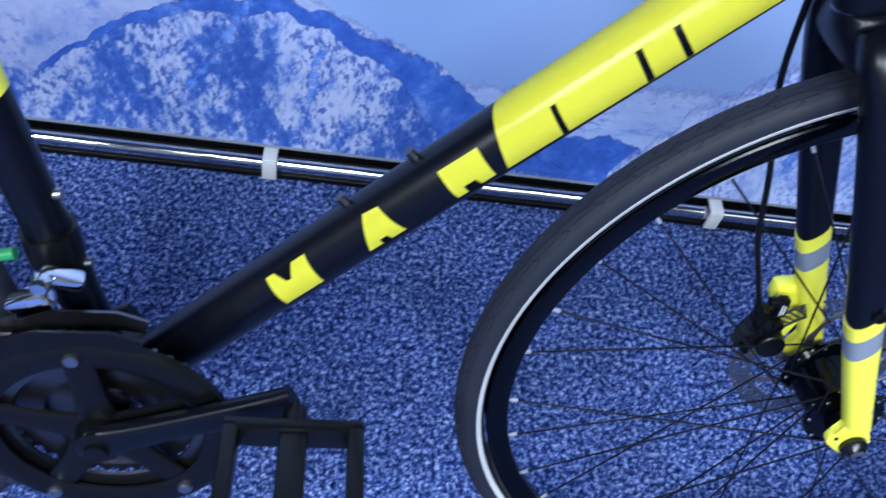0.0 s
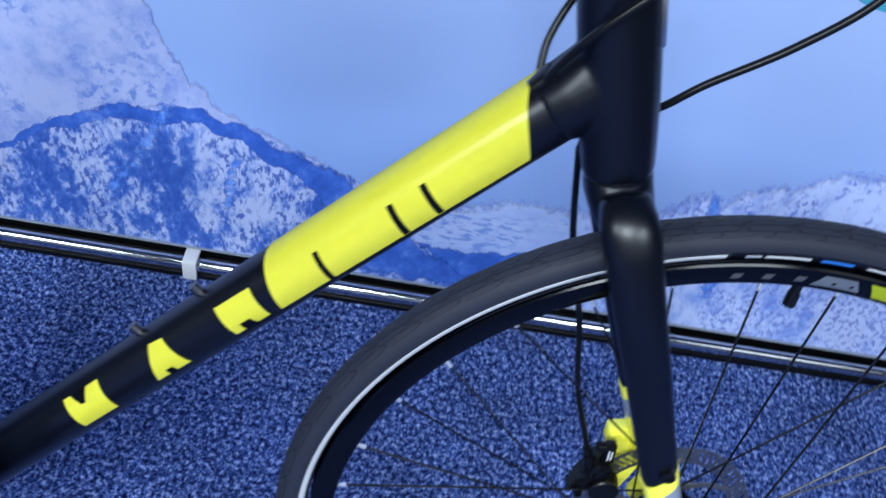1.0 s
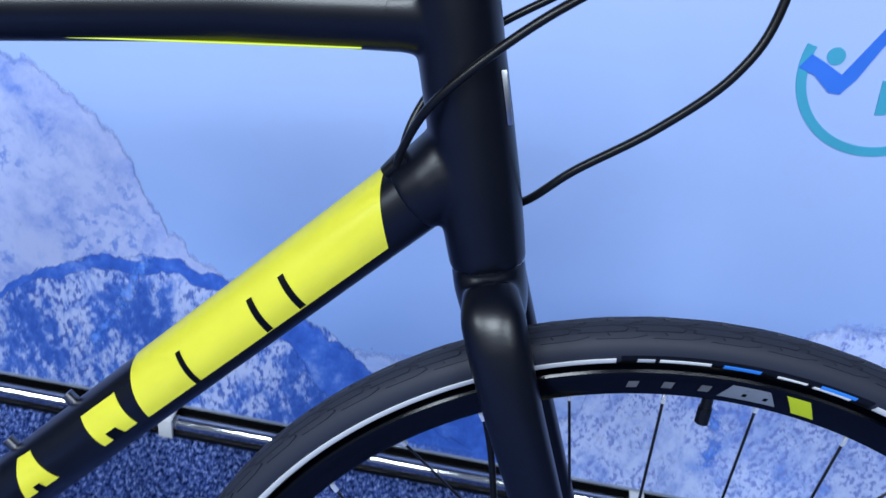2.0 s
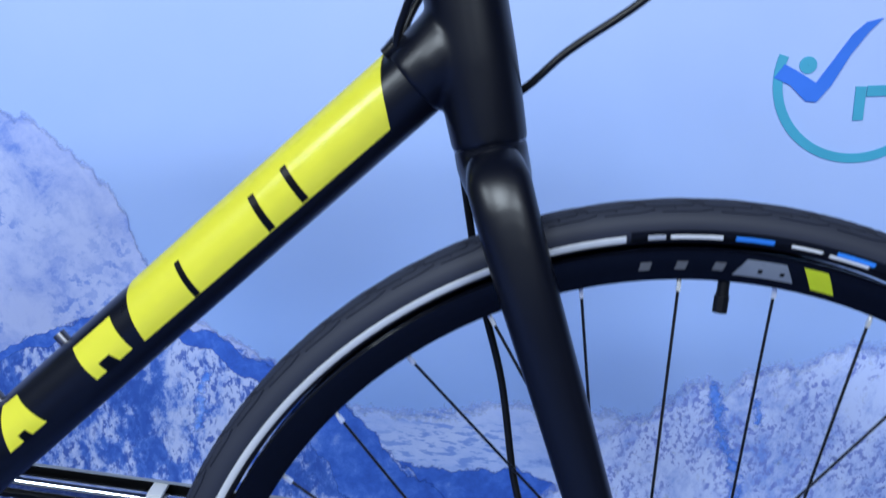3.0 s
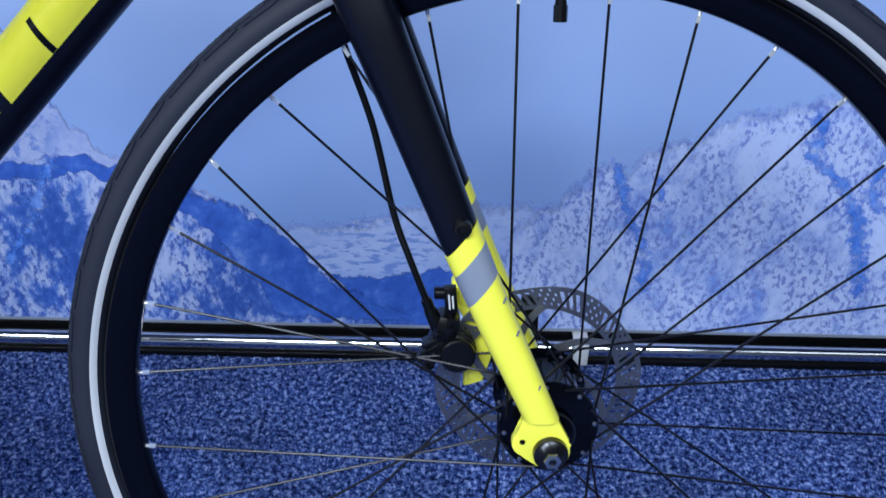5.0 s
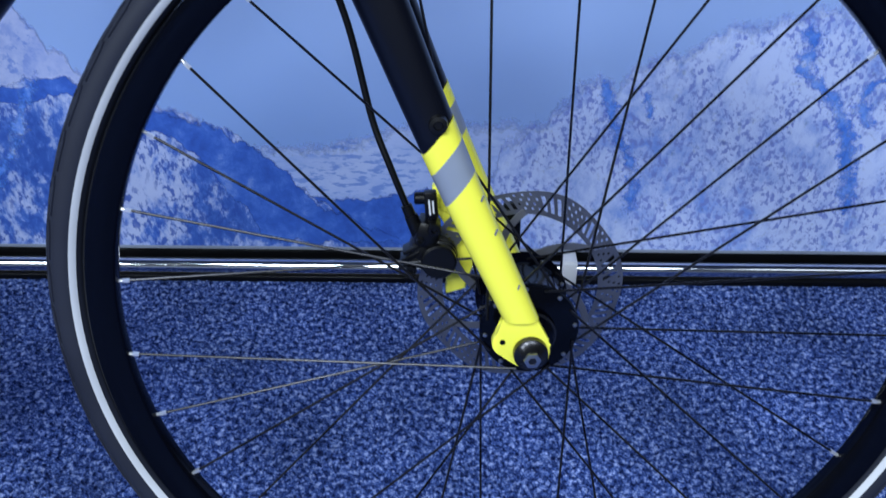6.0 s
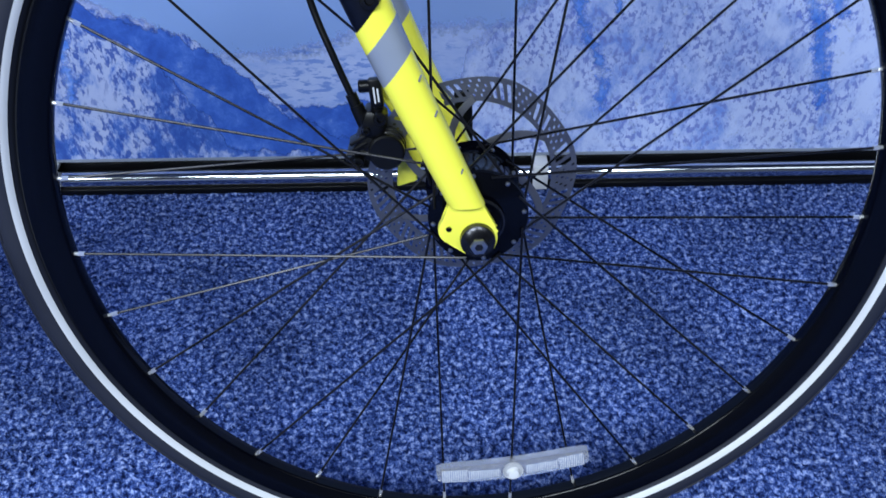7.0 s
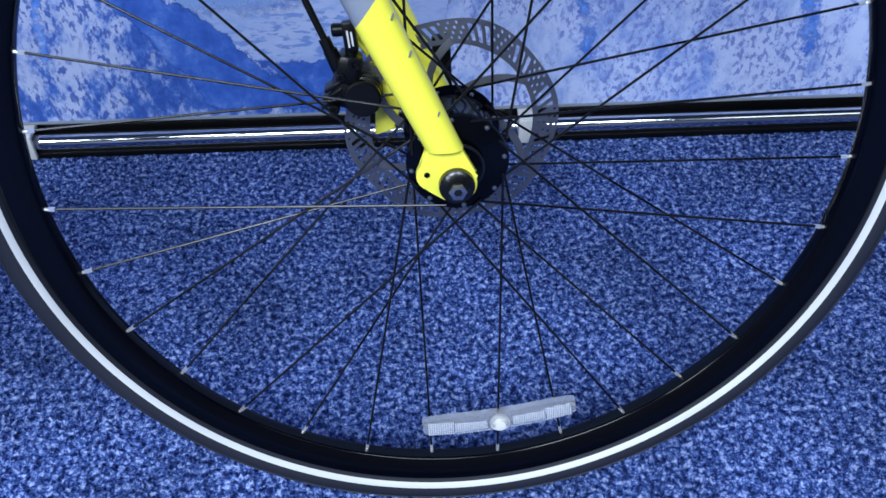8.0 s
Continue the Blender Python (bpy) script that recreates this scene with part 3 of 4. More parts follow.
crown = sweep([down(-0.002), down(0.004), down(0.010), down(0.018, 0.001), down(0.026, 0.002), down(0.034, 0.003)],
              [(0.0216, 0.0225), (0.0218, 0.0255), (0.0217, 0.0325), (0.0210, 0.043), (0.0195, 0.051), (0.0155, 0.053)], 40, 0, 2.2)
fork = fused(part("fork", joined(crown, upper_leg(-1), upper_leg(1)), BLACK_PAINT, bicycle, "satin black fork crown and upper legs"), 0.0015, 22)
for side in (-1, 1):
    blade(side, fork)
    eye = [(-0.0170 + 0.0125 * math.cos(radians(a)), 0.3470 + 0.0110 * math.sin(radians(a))) for a in range(140, 250, 18)]
    foot = [(-0.0030 + 0.0140 * math.cos(radians(a)), 0.3405 + 0.0140 * math.sin(radians(a))) for a in range(228, 385, 14)]
    bm = plate(eye + foot + [(0.0098, 0.349), (0.0005, 0.367), (-0.005, 0.374), (-0.0215, 0.372), (-0.0225, 0.361)], side * 0.0485, side * 0.0565)
    bmesh.ops.bevel(bm, geom=[e for e in bm.edges], offset=0.0012, segments=2, affect="EDGES", profile=0.5)
    dropout = part("dropout", bm, YELLOW, fork, "fluorescent yellow dropout")
    part("eyelet", lathe([(0, -0.0006), (0.0017, -0.0006), (0.0020, 0.0), (0.0017, 0.0006), (0, 0.0006)], (-0.0222, side * 0.0568, 0.3488), 16), RIM_BLACK, fork, "dark threaded eyelet")
    part("blade_bolt", lathe([(0, -0.0035), (0.0024, -0.0035), (0.0030, -0.005), (0.0055, -0.0045), (0.0062, 0.0), (0.0062, 0.004), (0, 0.004)] if side < 0 else [(0, -0.004), (0.006, -0.004), (0.006, 0.004), (0, 0.004)], (-0.0640, side * 0.0615, 0.5035), 20), BLACK_PLASTIC, fork, "black socket bolt")
    # skewer end
    part("axle_end", lathe([(0, -0.010), (0.0030, -0.010), (0.0040, -0.0085), (0.0062, -0.008), (0.0095, -0.003), (0.0118, -0.002), (0.0122, 0.004), (0, 0.004)] if side < 0 else
                           [(0, -0.004), (0.0122, -0.004), (0.0118, 0.004), (0.006, 0.008), (0, 0.010)], (-0.0030, side * 0.0590, 0.3405), 32), BLACK_STEEL, fork, "dark steel skewer end")
part("skewer_nut", ring([(0.0030, -0.0695), (0.0058, -0.0690), (0.0062, -0.066), (0.0030, -0.066)], (-0.0030, 0, 0.3405), 6), STEEL, fork, "bright skewer nut")
# far blade's brake mount
bm = plate([(-0.067, 0.424), (-0.040, 0.430), (-0.022, 0.405), (-0.027, 0.382), (-0.037, 0.362), (-0.041, 0.338), (-0.058, 0.333), (-0.056, 0.350), (-0.052, 0.372), (-0.056, 0.395), (-0.067, 0.408)], 0.050, 0.064)
bmesh.ops.bevel(bm, geom=bm.edges[:], offset=0.002, segments=2, affect="EDGES", profile=0.5)
part("brake_mount", bm, YELLOW, fork, "fluorescent yellow brake mount")
bm = plate([(-0.0665, 0.4235), (-0.0600, 0.4190), (-0.0480, 0.4150), (-0.0400, 0.4040), (-0.0480, 0.3985), (-0.0610, 0.4060), (-0.0655, 0.4120)], 0.048, 0.060)
bmesh.ops.bevel(bm, geom=bm.edges[:], offset=0.0018, segments=2, affect="EDGES", profile=0.5)
part("brake_lug", bm, YELLOW, fork, "fluorescent yellow upper brake lug")
# tiny grey prints on the near blade, built as thin chips
for z, x in ((0.455, -0.0335), (0.432, -0.0245), (0.392, -0.0095)):
    part("blade_mark", block(0.0012, 0.0016, 0.0045, 0.0004, pose(x - 0.0035, -0.0612, z, 0, 22, 0)), DIM_DECAL, fork, "small dim grey printed mark")

def lettering(words, size, at, material, parent):
    """Raised print that faces the near side."""
    data = bpy.data.curves.new("print", "FONT")
    data.body, data.size, data.align_x, data.extrude = words, size, "CENTER", 0.00005
    ob = new("print", data)
    bpy.context.view_layer.update()
    me = ob.evaluated_get(bpy.context.evaluated_depsgraph_get()).to_mesh()
    bm = bmesh.new()
    bm.from_mesh(me)
    bmesh.ops.transform(bm, matrix=pose(*at, 90, 0, 0), verts=bm.verts)
    bpy.data.objects.remove(ob)
    bpy.data.curves.remove(data)
    return part("lettering", bm, material, parent, "small grey printed word", smooth=False)


lever = part("skewer_lever", joined(block(0.0145, 0.006, 0.058, 0.0025, pose(-0.0025, 0.078, 0.372)), lathe([(0, -0.012), (0.010, -0.012), (0.010, 0.006), (0, 0.006)], (0.001, 0.072, 0.341), 20)), BLACK_PLASTIC, fork, "black skewer lever")
lettering("OPEN", 0.0042, (-0.0030, 0.0748, 0.3925), DIM_DECAL, lever)

# caliper on the far blade
caliper = part("brake_caliper", joined(block(0.019, 0.026, 0.022, 0.0055, pose(-0.0715, 0.038, 0.3935, 0, 18, 0)), block(0.026, 0.022, 0.026, 0.006, pose(-0.0740, 0.040, 0.3760, 0, 22, 0)),
                                       cable([(-0.0835, 0.035, 0.4075), (-0.0795, 0.034, 0.3960), (-0.0755, 0.034, 0.3850)], 0.0052, 16, 0)), BLACK_PLASTIC, bicycle, "black disc brake caliper")
part("piston_housing", lathe([(0, -0.0120), (0.0120, -0.0120), (0.0134, -0.0108), (0.0136, -0.0065), (0.0126, -0.0058), (0.0126, -0.0046), (0.0142, -0.0038), (0.0142, -0.0008), (0.0130, -0.0001), (0.0130, 0.0012), (0.0147, 0.0020), (0.0147, 0.0180), (0, 0.0180)], (-0.0632, 0.034, 0.3735), 40), BLACK_PLASTIC, caliper, "round ribbed black piston housing")
part("cable_arm", block(0.0098, 0.0085, 0.0215, 0.0018, pose(-0.0682, 0.0315, 0.4175, 0, -4, 0)), BLACK_PLASTIC, caliper, "black cable arm")
knob = lathe([(0, -0.0045), (0.0038, -0.0045), (0.0047, -0.0035), (0.0047, 0.0030), (0.0036, 0.0036), (0.0036, 0.0050), (0, 0.0050)], (0, 0, 0), 18)
knob.transform(pose(-0.0762, 0.0320, 0.4222, 0, 0, -90))
part("adjuster", knob, BLACK_PLASTIC, caliper, "black adjuster knob")
part("pivot", cable([(-0.0682, 0.034, 0.4090), (-0.0678, 0.035, 0.3990)], 0.0048, 16, 0), BLACK_PLASTIC, caliper, "black pivot post")
for x, y, z, r in ((-0.0662, 0.0260, 0.3995, 1.0), (-0.0845, 0.0270, 0.3660, 0.8), (-0.0770, 0.0262, 0.3905, 0.6)):
    part("caliper_bolt", lathe([(0, -0.0010), (0.0020 * r, -0.0010), (0.0026 * r, -0.0034), (0.0046 * r, -0.0032), (0.0052 * r, -0.0018), (0.0052 * r, 0.006), (0, 0.006)], (x, y, z), 20), BLACK_PLASTIC, caliper, "black socket bolt")
for k in range(3):
    part("cooling_fin", block(0.0165, 0.016, 0.0030, 0.0010, pose(-0.0865 + 0.0018 * k, 0.036, 0.3700 + 0.0062 * k, 0, -28, 0)), BLACK_PLASTIC, caliper, "black cooling fin")
# illegible batch mark: plain bars
for k in range(2):
    part("caliper_mark", block(0.0013, 0.0005, 0.0120 - 0.002 * k, 0, pose(-0.0694 + 0.0027 * k, 0.0271, 0.4165, 0, -4, 0)), WHITE_PRINT, caliper)
part("brake_hose", cable([(-0.165, 0.035, 0.700), (-0.152, 0.050, 0.640), (-0.142, 0.053, 0.600), (-0.124, 0.052, 0.545), (-0.110, 0.046, 0.480), (-0.0975, 0.039, 0.444), (-0.0840, 0.0355, 0.408)], 0.0026, 10, 8), BLACK_PLASTIC, bicycle, "black brake hose")
part("hose_ferrule", cable([(-0.0868, 0.0360, 0.4155), (-0.0832, 0.0352, 0.4055)], 0.0043, 12, 0), BLACK_PLASTIC, caliper, "black ferrule")

# frame
U, N = Vector((0.7071, 0, 0.7071)), Vector((-0.7071, 0, 0.7071))
TUBE_R = 0.0228


def on_tube(s, a, lift=0.0):
    """A point of the down tube's skin: s metres along it, a degrees round it (0: the near side, 90: its upper side)."""
    r = TUBE_R + lift
    return tube_line(s) + N * r * math.sin(radians(a)) - Vector((0, r * math.cos(radians(a)), 0))


def tube_line(s, y=None):
    """A point of the down tube's axis, which rises a little and comes nearer towards the head."""
    return U * s + N * (0.6612 + 0.0060 * (s - 0.1)) + Vector((0, 0.0093 - 0.0150 * (s - 0.1) if y is None else y, 0))


frame_tube = part("down_tube", sweep([tube_line(s) for s in (-0.245, -0.1, 0.1, 0.3, 0.38, 0.40)] + [tube_line(0.412, 0.004), tube_line(0.420, 0.003)], [TUBE_R] * 6 + [(0.0222, 0.0218), (0.0205, 0.0185)], 48), BLACK_PAINT, bicycle, "satin black down tube")


def wrap(corners, nu=10, nv=14, lift=0.0006):
    """A thin decal on the down tube between four corners (s, angle): low left, low right, top right, top left."""
    (a, b, c, d) = [Vector(p) for p in corners]
    rows = []
    for i in range(nu + 1):
        u = i / nu
        rows.append([on_tube(*((a.lerp(b, u)).lerp(d.lerp(c, u), j / nv)), lift) for j in range(nv + 1)])
    bm = bm_grid(rows)
    bmesh.ops.solidify(bm, geom=bm.faces[:], thickness=0.0004)
    return bm


part("decal_block", wrap([(0.1590, -28), (0.360, -33), (0.412, 195), (0.186, 195)], 20, 36), YELLOW, frame_tube, "fluorescent yellow block")
# maker's name as plain slanted shapes
for c in ([(-0.0445, -22), (-0.0065, -22), (-0.0035, 47), (-0.0425, 47)], [(0.0390, -20), (0.0730, -21), (0.0670, 47), (0.0535, 50)], [(0.1180, -24), (0.1500, -24), (0.1515, 40), (0.1185, 41)]):
    part("decal_mark", wrap(c), YELLOW, frame_tube, "fluorescent yellow mark")
for c in ([(0.2030, -28), (0.2075, -28), (0.2110, 31), (0.2070, 31)], [(0.2655, -28), (0.2705, -28), (0.2735, 31), (0.2690, 31)], [(0.2925, -28), (0.2975, -28), (0.2995, 31), (0.2950, 31)],
          [(-0.0275, 22), (-0.0235, 22), (-0.0160, 48), (-0.0345, 48)], [(0.0520, -22), (0.0600, -22), (0.0590, -7), (0.0525, -7)], [(0.1275, -25), (0.1390, -25), (0.1370, -6), (0.1275, -6)]):
    part("decal_bar", wrap(c, 4, 14, 0.0011), BLACK_PAINT, frame_tube, "black bar")
for s in (0.042, 0.106):
    b = on_tube(s, 96)
    part("bottle_boss", cable([b - N * 0.002, b + N * 0.004, b + N * 0.0042, b + N * 0.0075], 0.0042, 12, 0), DARK_STEEL, frame_tube, "dark bolt")

head_bm = joined(sweep([CROWN + AX * d for d in (0.0, 0.004, 0.02, 0.05, 0.09, 0.125, 0.160, 0.175)], [0.0220, 0.0227, 0.0234, 0.0242, 0.0242, 0.0240, 0.0244, 0.0230], 40),
                 sweep([tube_line(0.386, 0.0035), tube_line(0.402, 0.003), tube_line(0.415, 0.002), tube_line(0.428, 0)], [0.0229, 0.0242, (0.0256, 0.0232), (0.0272, 0.0200)], 40),
                 sweep([tube_line(0.405, 0.002) - N * 0.006, tube_line(0.425, 0) - N * 0.012], [(0.020, 0.020), (0.024, 0.018)], 32),
                 sweep([(-0.172, 0, 0.847), (-0.20, 0, 0.845), (-0.222, 0, 0.843)], [(0.028, 0.0205), (0.0222, 0.0192), (0.0198, 0.0180)], 32))
head = fused(part("head_tube", head_bm, BLACK_PAINT, bicycle, "satin black head tube with smooth welds"), 0.0016, 12)
part("lower_headset", ring([(0.018, -0.0012), (0.0216, -0.0008), (0.0216, 0.0008), (0.018, 0.0012)], (0, 0, 0), 40), STEEL, head, "bright headset seam").matrix_local = Matrix.Translation(CROWN + AX * 0.0005) @ AX.to_track_quat("Y", "Z").to_matrix().to_4x4()
part("badge", block(0.0016, 0.006, 0.030, 0.0007, Matrix.Translation(CROWN + AX * 0.098 + FWD * 0.0205 + Vector((0, -0.0115, 0))) @ AX.to_track_quat("Z", "Y").to_matrix().to_4x4()), STEEL, head, "small bright metal badge")
top_tube = part("top_tube", sweep([(-0.170, 0, 0.847), (-0.20, 0, 0.845), (-0.30, 0, 0.836), (-0.50, 0, 0.809), (-0.735, 0, 0.769)], [(0.026, 0.019), (0.021, 0.018), (0.019, 0.018), (0.018, 0.017), (0.0165, 0.0165)], 32), BLACK_PAINT, bicycle, "satin black top tube")
# yellow-green reflection on the tube's underside, painted as a thin stripe
part("underside_reflection", block(0.20, 0.020, 0.001, 0.0004, pose(-0.33, 0, 0.8145, 0, -5.5, 0)), LIME_DECAL_AND_REFLECTION, top_tube, "yellow-green reflection painted on the underside")
stem = part("steerer", sweep([CROWN + AX * 0.170, CROWN + AX * 0.23], [0.021, 0.019], 28), BLACK_PLASTIC, bicycle, "black headset spacers and stem")

# inner cables
part("cable_port", sweep([on_tube(0.384, 70), on_tube(0.400, 72)], [(0.004, 0.006), (0.006, 0.009)], 14), BLACK_PLASTIC, frame_tube, "black cable port")
part("gear_cable", cable([(-0.206, -0.006, 0.758), (-0.203, -0.014, 0.774), (-0.188, -0.032, 0.806), (-0.153, -0.036, 0.843), (-0.115, -0.030, 0.872), (-0.05, 0.0, 0.91), (0.0, 0.05, 0.96)], 0.0025, 10, 8), BLACK_PLASTIC, bicycle, "black gear cable housing")
part("gear_cable", cable([(-0.206, 0.016, 0.755), (-0.2045, 0.024, 0.772), (-0.198, 0.030, 0.790), (-0.188, 0.036, 0.806), (-0.165, 0.040, 0.835), (-0.10, 0.05, 0.88), (-0.03, 0.09, 0.95)], 0.0025, 10, 8), BLACK_PLASTIC, bicycle, "black gear cable housing")
part("brake_hose", cable([(-0.165, 0.035, 0.700), (-0.160, 0.034, 0.728), (-0.132, 0.02, 0.741), (-0.106, 0.012, 0.767), (-0.066, 0.006, 0.799), (-0.033, 0.0, 0.835), (-0.018, 0.0, 0.874), (-0.016, 0.0, 0.95)], 0.0026, 10, 8), BLACK_PLASTIC, bicycle, "black brake hose")

# seat tube, stays and drivetrain
BB = Vector((-0.630, 0.004, 0.322))
seat_tube = part("seat_tube", sweep([BB, (-0.650, 0.005, 0.412), (-0.668, 0.006, 0.50), (-0.688, 0.006, 0.60), (-0.735, 0.006, 0.82)], [0.0165] * 5, 28), BLACK_PAINT, bicycle, "satin black seat tube")
part("decal_band", sweep([(-0.6838, 0.006, 0.578), (-0.6855, 0.006, 0.587), (-0.6880, 0.006, 0.600)], [0.0171] * 3, 28, -0.6), YELLOW, seat_tube, "fluorescent yellow band")
for z in (0.445, 0.508):
    x = -0.650 - (z - 0.412) * 0.205 + 0.017
    part("bottle_boss", cable([(x - 0.004, 0.005, z), (x + 0.004, 0.005, z + 0.001)], 0.0042, 12, 0), STEEL, seat_tube, "bright bolt")
part("bottom_bracket", lathe([(0, -0.038), (0.017, -0.038), (0.0225, -0.034), (0.0225, 0.034), (0.017, 0.038), (0, 0.038)], (BB.x, 0, BB.z), 32), BLACK_PAINT, bicycle, "satin black bottom bracket shell")
REAR = Vector((-1.035, 0.006, WHEEL_Z))
for side in (-1, 1):
    part("chainstay", sweep(smooth_path([(BB.x - 0.01, 0.006 + side * 0.024, BB.z), (BB.x - 0.12, 0.006 + side * 0.034, BB.z + 0.004), (REAR.x + 0.02, 0.006 + side * 0.062, REAR.z)], 4), [0.0105] * 9, 16), BLACK_PAINT, bicycle, "satin black chainstay")
    part("seatstay", sweep([(-0.722, 0.006 + side * 0.016, 0.76), (-0.80, 0.006 + side * 0.035, 0.66), (REAR.x + 0.01, 0.006 + side * 0.062, REAR.z + 0.01)], [0.008] * 3, 14), BLACK_PAINT, bicycle, "satin black seatstay")
rear = part("rear_wheel", ring(RIM_PROFILE, REAR, 120), RIM_BLACK, bicycle, "black rim")
part("tyre", ring(tyre_round(0, 350, 36), REAR, 120), RUBBER, rear, "black rubber road tyre")
part("reflective_stripe", ring(tyre_round(226, 248, 5, 0.0006) + tyre_round(248, 226, 5, -0.001), REAR, 120), REFLECTIVE, rear, "pale grey reflective stripe")
part("hub", lathe([(0, -0.06), (0.02, -0.06), (0.02, -0.04), (0.032, -0.03), (0.015, -0.02), (0.015, 0.02), (0.03, 0.03), (0.02, 0.06), (0, 0.06)], REAR, 28), RIM_BLACK, rear, "black hub")
for k in range(32):
    a = radians(11.25 * k)
    b = a + radians(67 if k % 4 in (0, 1) else -67)
    part("spoke", cable([REAR + Vector((0.03 * math.cos(b), -0.028 if k % 2 else 0.028, 0.03 * math.sin(b))), REAR + Vector((0.299 * math.cos(a), 0, 0.299 * math.sin(a)))], 0.001, 6, 0), SPOKE_BLACK, rear)

crank = part("crankset", lathe([(0, -0.078), (0.0085, -0.078), (0.0095, -0.074), (0.017, -0.072), (0.019, -0.060), (0.019, -0.050), (0.010, -0.048), (0, -0.048)], (BB.x, 0, BB.z), 36), BLACK_PLASTIC, bicycle, "black crank spindle boss")


def toothed(r, n, y0, y1, hole):
    out = []
    for k in range(n * 4):
        a = radians(360 * k / (n * 4))
        rr = r + (0.0032 if k % 4 in (1, 2) else -0.0016)
        out.append((rr, a))
    bm = bmesh.new()
    lay = []
    for y in (y0, y1):
        lay.append([bm.verts.new((BB.x + q * math.cos(a), y, BB.z + q * math.sin(a))) for q, a in out])
        lay.append([bm.verts.new((BB.x + hole * math.cos(a), y, BB.z + hole * math.sin(a))) for q, a in out])
    n4 = len(out)
    for i in range(n4):
        j = (i + 1) % n4
        bm.faces.new((lay[0][i], lay[0][j], lay[1][j], lay[1][i]))
        bm.faces.new((lay[2][j], lay[2][i], lay[3][i], lay[3][j]))
        bm.faces.new((lay[0][j], lay[0][i], lay[2][i], lay[2][j]))
        bm.faces.new((lay[1][i], lay[1][j], lay[3][j], lay[3][i]))
    return bm


part("guard_ring", ring([(0.078, -0.0570), (0.086, -0.0600), (0.098, -0.0605), (0.1035, -0.0575), (0.1045, -0.0520), (0.080, -0.0530)], (BB.x, 0, BB.z), 96), BLACK_PLASTIC, crank, "black plastic chain guard ring")
part("outer_chainring", toothed(0.0965, 48, -0.0490, -0.0460, 0.069), DARK_STEEL, crank, "dark toothed chainring")
part("middle_chainring", toothed(0.0720, 36, -0.0410, -0.0385, 0.047), DARK_STEEL, crank, "dark toothed chainring")
part("inner_chainring", toothed(0.0520, 26, -0.0330, -0.0305, 0.026), CHAIN_STEEL, crank, "steel toothed chainring")
for k in range(5):
    a = radians(24 + 72 * k)
    d = Vector((math.cos(a), 0, math.sin(a)))
    c = Vector((BB.x, -0.0535, BB.z))
    part("spider_arm", sweep([c + d * 0.012, c + d * 0.045, c + d * 0.088], [(0.016, 0.004), (0.012, 0.0035), (0.012, 0.003)], 14, power=3), BLACK_PLASTIC, crank)
    part("chainring_bolt", lathe([(0, -0.0035), (0.0052, -0.0035), (0.0066, -0.001), (0.0066, 0.002), (0, 0.002)], (BB.x + 0.090 * math.cos(a), -0.060, BB.z + 0.090 * math.sin(a)), 14), STEEL, crank, "bright chainring bolt")
ARM_END = Vector((-0.480, -0.074, 0.389))
bm = sweep(smooth_path([(BB.x, -0.066, BB.z), (BB.x + 0.045, -0.068, BB.z + 0.022), (BB.x + 0.10, -0.071, BB.z + 0.047), ARM_END], 5), [(0.019 - 0.008 * math.sin(math.pi * min(1, i / 15)) ** 0.6 * (1 - 0.3 * i / 15), 0.0075) for i in range(16)], 24, power=3)
part("crank_arm", bm, BLACK_PAINT, crank, "satin black crank arm")
part("pedal_thread", lathe([(0, -0.004), (0.005, -0.004), (0.006, -0.002), (0.006, 0.003), (0, 0.003)], (ARM_END.x, ARM_END.y - 0.010, ARM_END.z), 16), CHROME, crank, "bright pedal spindle end")
pedal = part("pedal", cable([ARM_END + Vector((0, -0.005, 0)), ARM_END + Vector((0, -0.105, 0))], 0.0085, 16, 0), BLACK_PLASTIC, bicycle, "black plastic platform pedal")
for dx, w in ((-0.044, 0.012), (0.044, 0.012), (0.0, 0.020)):
    part("pedal_rail", block(w, 0.098, 0.024 if dx else 0.018, 0.003, pose(ARM_END.x + dx, ARM_END.y - 0.072, ARM_END.z)), BLACK_PLASTIC, pedal)
for dy in (0.026, 0.118):
    part("pedal_rail", block(0.100, 0.011, 0.024, 0.003, pose(ARM_END.x, ARM_END.y - dy, ARM_END.z)), BLACK_PLASTIC, pedal)
# far crank arm and pedal
part("crank_arm", sweep([(BB.x, 0.070, BB.z), (BB.x - 0.15, 0.076, BB.z - 0.067)], [(0.014, 0.007), (0.011, 0.007)], 16, power=3), BLACK_PAINT, crank, "satin black crank arm")
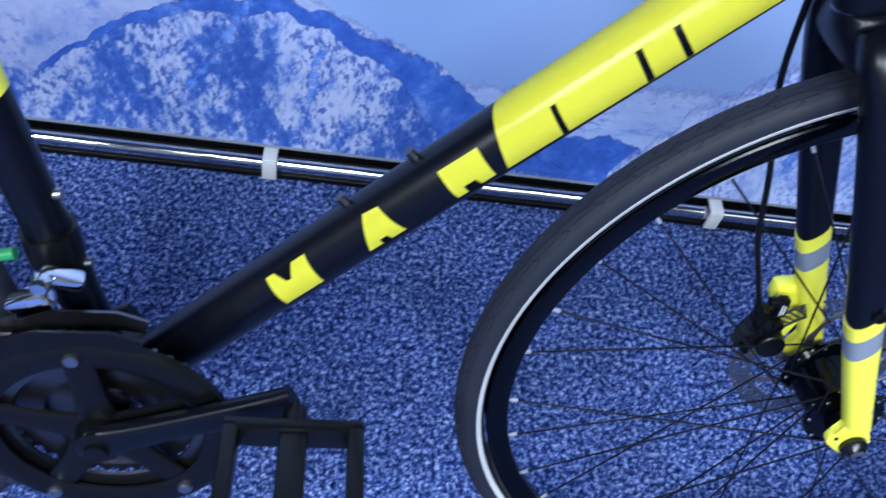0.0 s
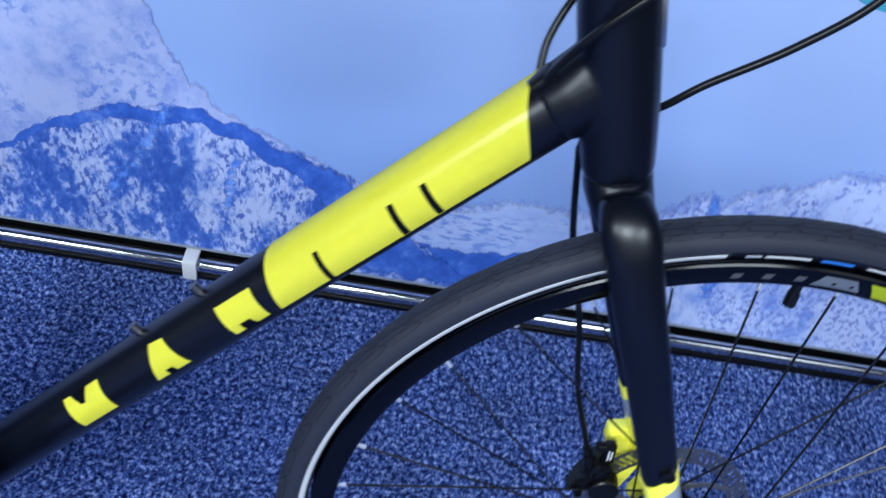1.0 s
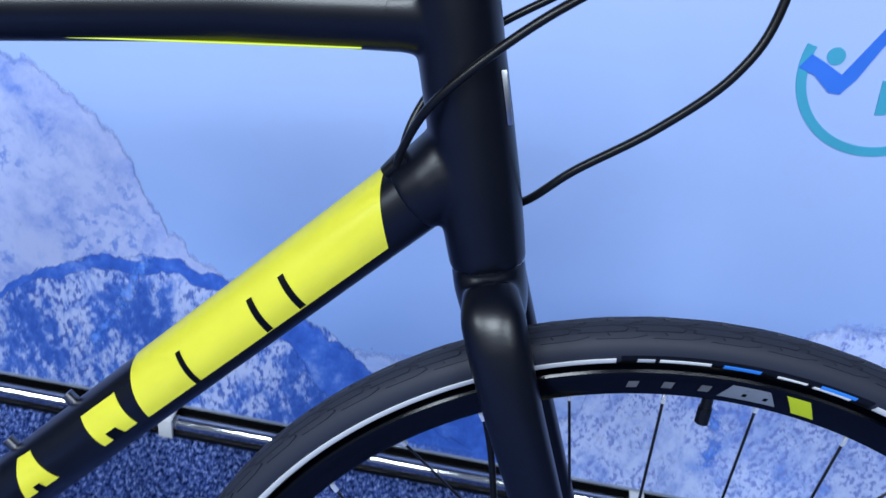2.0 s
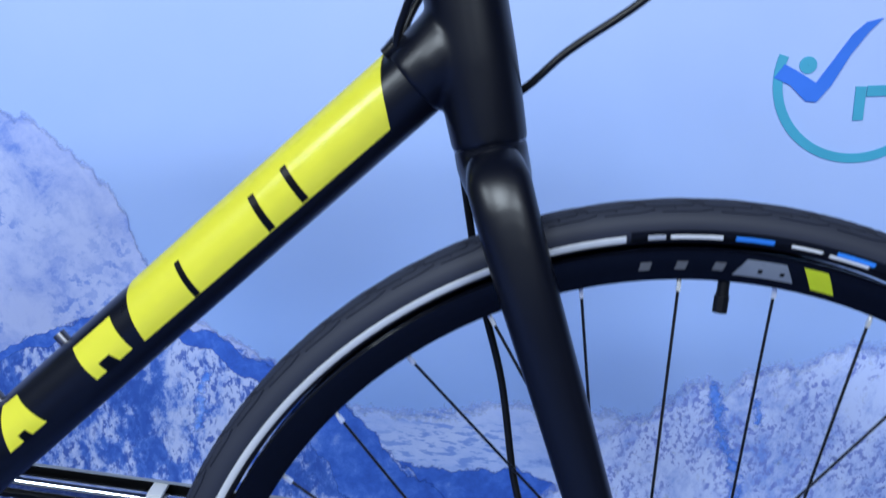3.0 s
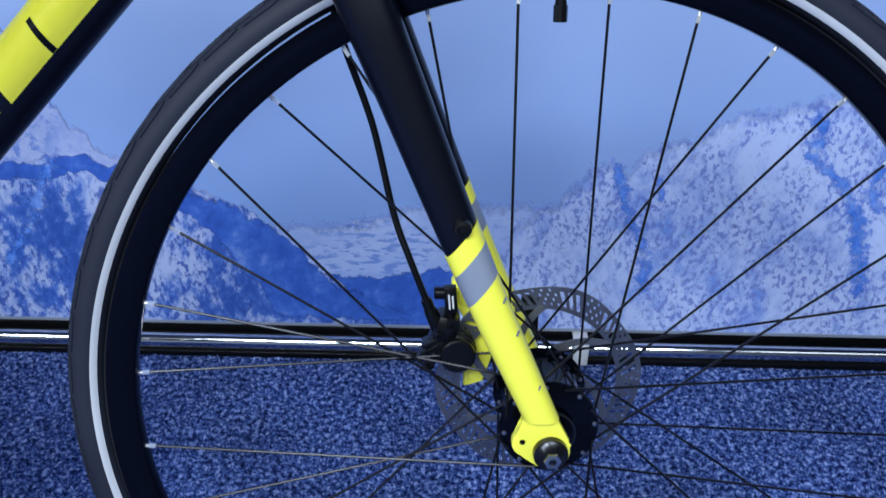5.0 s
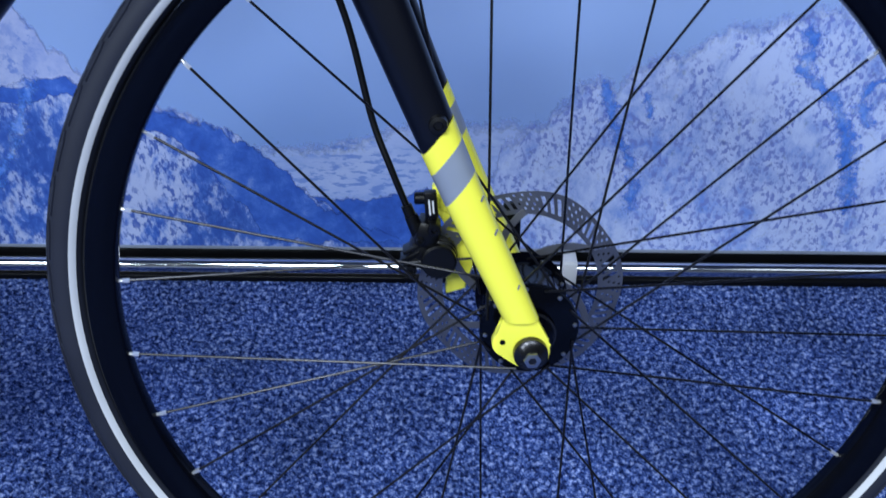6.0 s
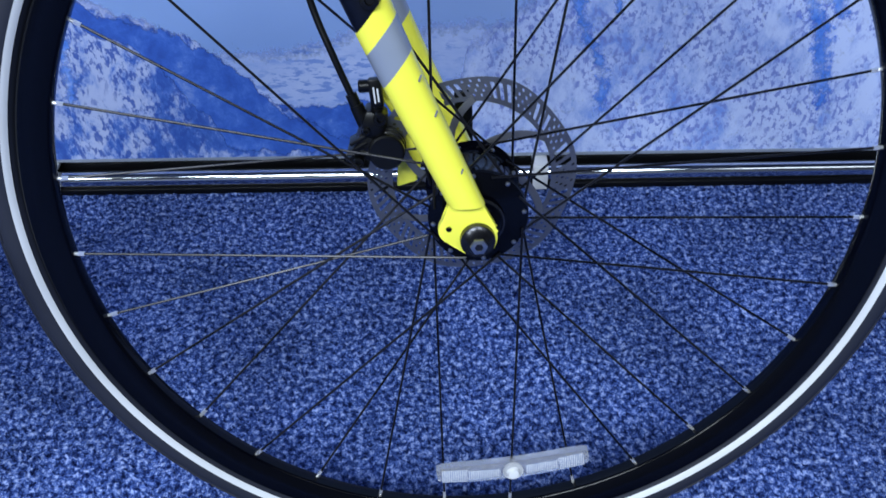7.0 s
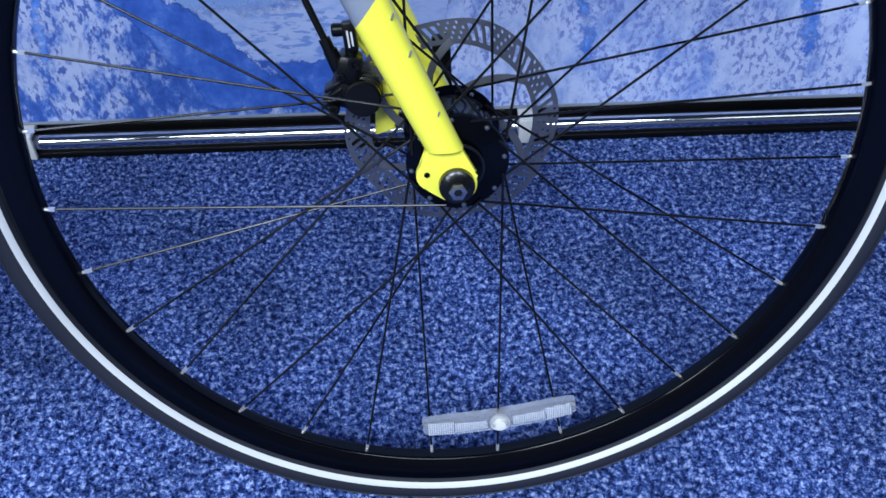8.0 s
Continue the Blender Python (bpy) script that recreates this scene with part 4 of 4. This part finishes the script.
# chain
for sgn, z0, z1 in ((1, 0.0975, 0.045), (-1, -0.0975, -0.035)):
    p0, p1 = Vector((BB.x - 0.005, -0.0475, BB.z + z0)), Vector((REAR.x, -0.046, REAR.z + z1))
    n = 34
    bms = []
    for i in range(n):
        p = p0.lerp(p1, (i + 0.5) / n)
        ang = math.degrees(math.atan2(p1.z - p0.z, p1.x - p0.x))
        bms.append(block(0.0112, 0.0055 if i % 2 else 0.0075, 0.0080, 0.0015, Matrix.Translation(p) @ pose(0, 0, 0, 0, -ang, 0)))
    part("chain", joined(*bms), CHAIN_STEEL, bicycle, "steel bicycle chain", kind="stuff")

# front derailleur
mech = part("front_derailleur", sweep([(-0.660, 0.005, 0.452), (-0.663, 0.005, 0.478)], [0.0200, 0.0200], 28), BLACK_PLASTIC, bicycle, "black derailleur clamp")
part("derailleur_link", block(0.030, 0.014, 0.012, 0.004, pose(-0.646, -0.030, 0.462, 0, 18, 8)), CHROME, mech, "polished alloy link")
part("derailleur_link", block(0.032, 0.016, 0.018, 0.004, pose(-0.668, -0.036, 0.444, 0, -30, 0)), CHROME, mech, "polished alloy link")
part("cable_bolt", lathe([(0, -0.005), (0.005, -0.005), (0.007, -0.002), (0.007, 0.005), (0, 0.005)], (-0.655, -0.046, 0.470), 14), CHROME, mech, "bright cable bolt")
part("cage_plate", plate([(-0.735, 0.392), (-0.70, 0.424), (-0.66, 0.438), (-0.61, 0.440), (-0.588, 0.432), (-0.592, 0.420), (-0.63, 0.426), (-0.68, 0.412), (-0.72, 0.384)], -0.060, -0.0575), BLACK_PLASTIC, mech, "steel cage plate")
part("cage_plate", plate([(-0.735, 0.392), (-0.70, 0.424), (-0.66, 0.438), (-0.61, 0.440), (-0.588, 0.432), (-0.592, 0.420), (-0.63, 0.426), (-0.68, 0.412), (-0.72, 0.384)], -0.040, -0.0375), DARK_STEEL, mech, "steel cage plate")
part("cable_end_cap", cable([(-0.692, -0.02, 0.470), (-0.678, -0.02, 0.474)], 0.0045, 10, 0), GREEN_PLASTIC, mech, "bright green cable end cap")
# side stand on the far side, on which the bicycle leans
stand = part("kickstand", cable([(-0.70, 0.02, BB.z - 0.02), (-0.705, 0.05, BB.z - 0.05), (-0.74, 0.17, 0.060), (-0.755, 0.185, 0.040)], 0.008, 14, 6), BLACK_PLASTIC, bicycle, "black side stand")
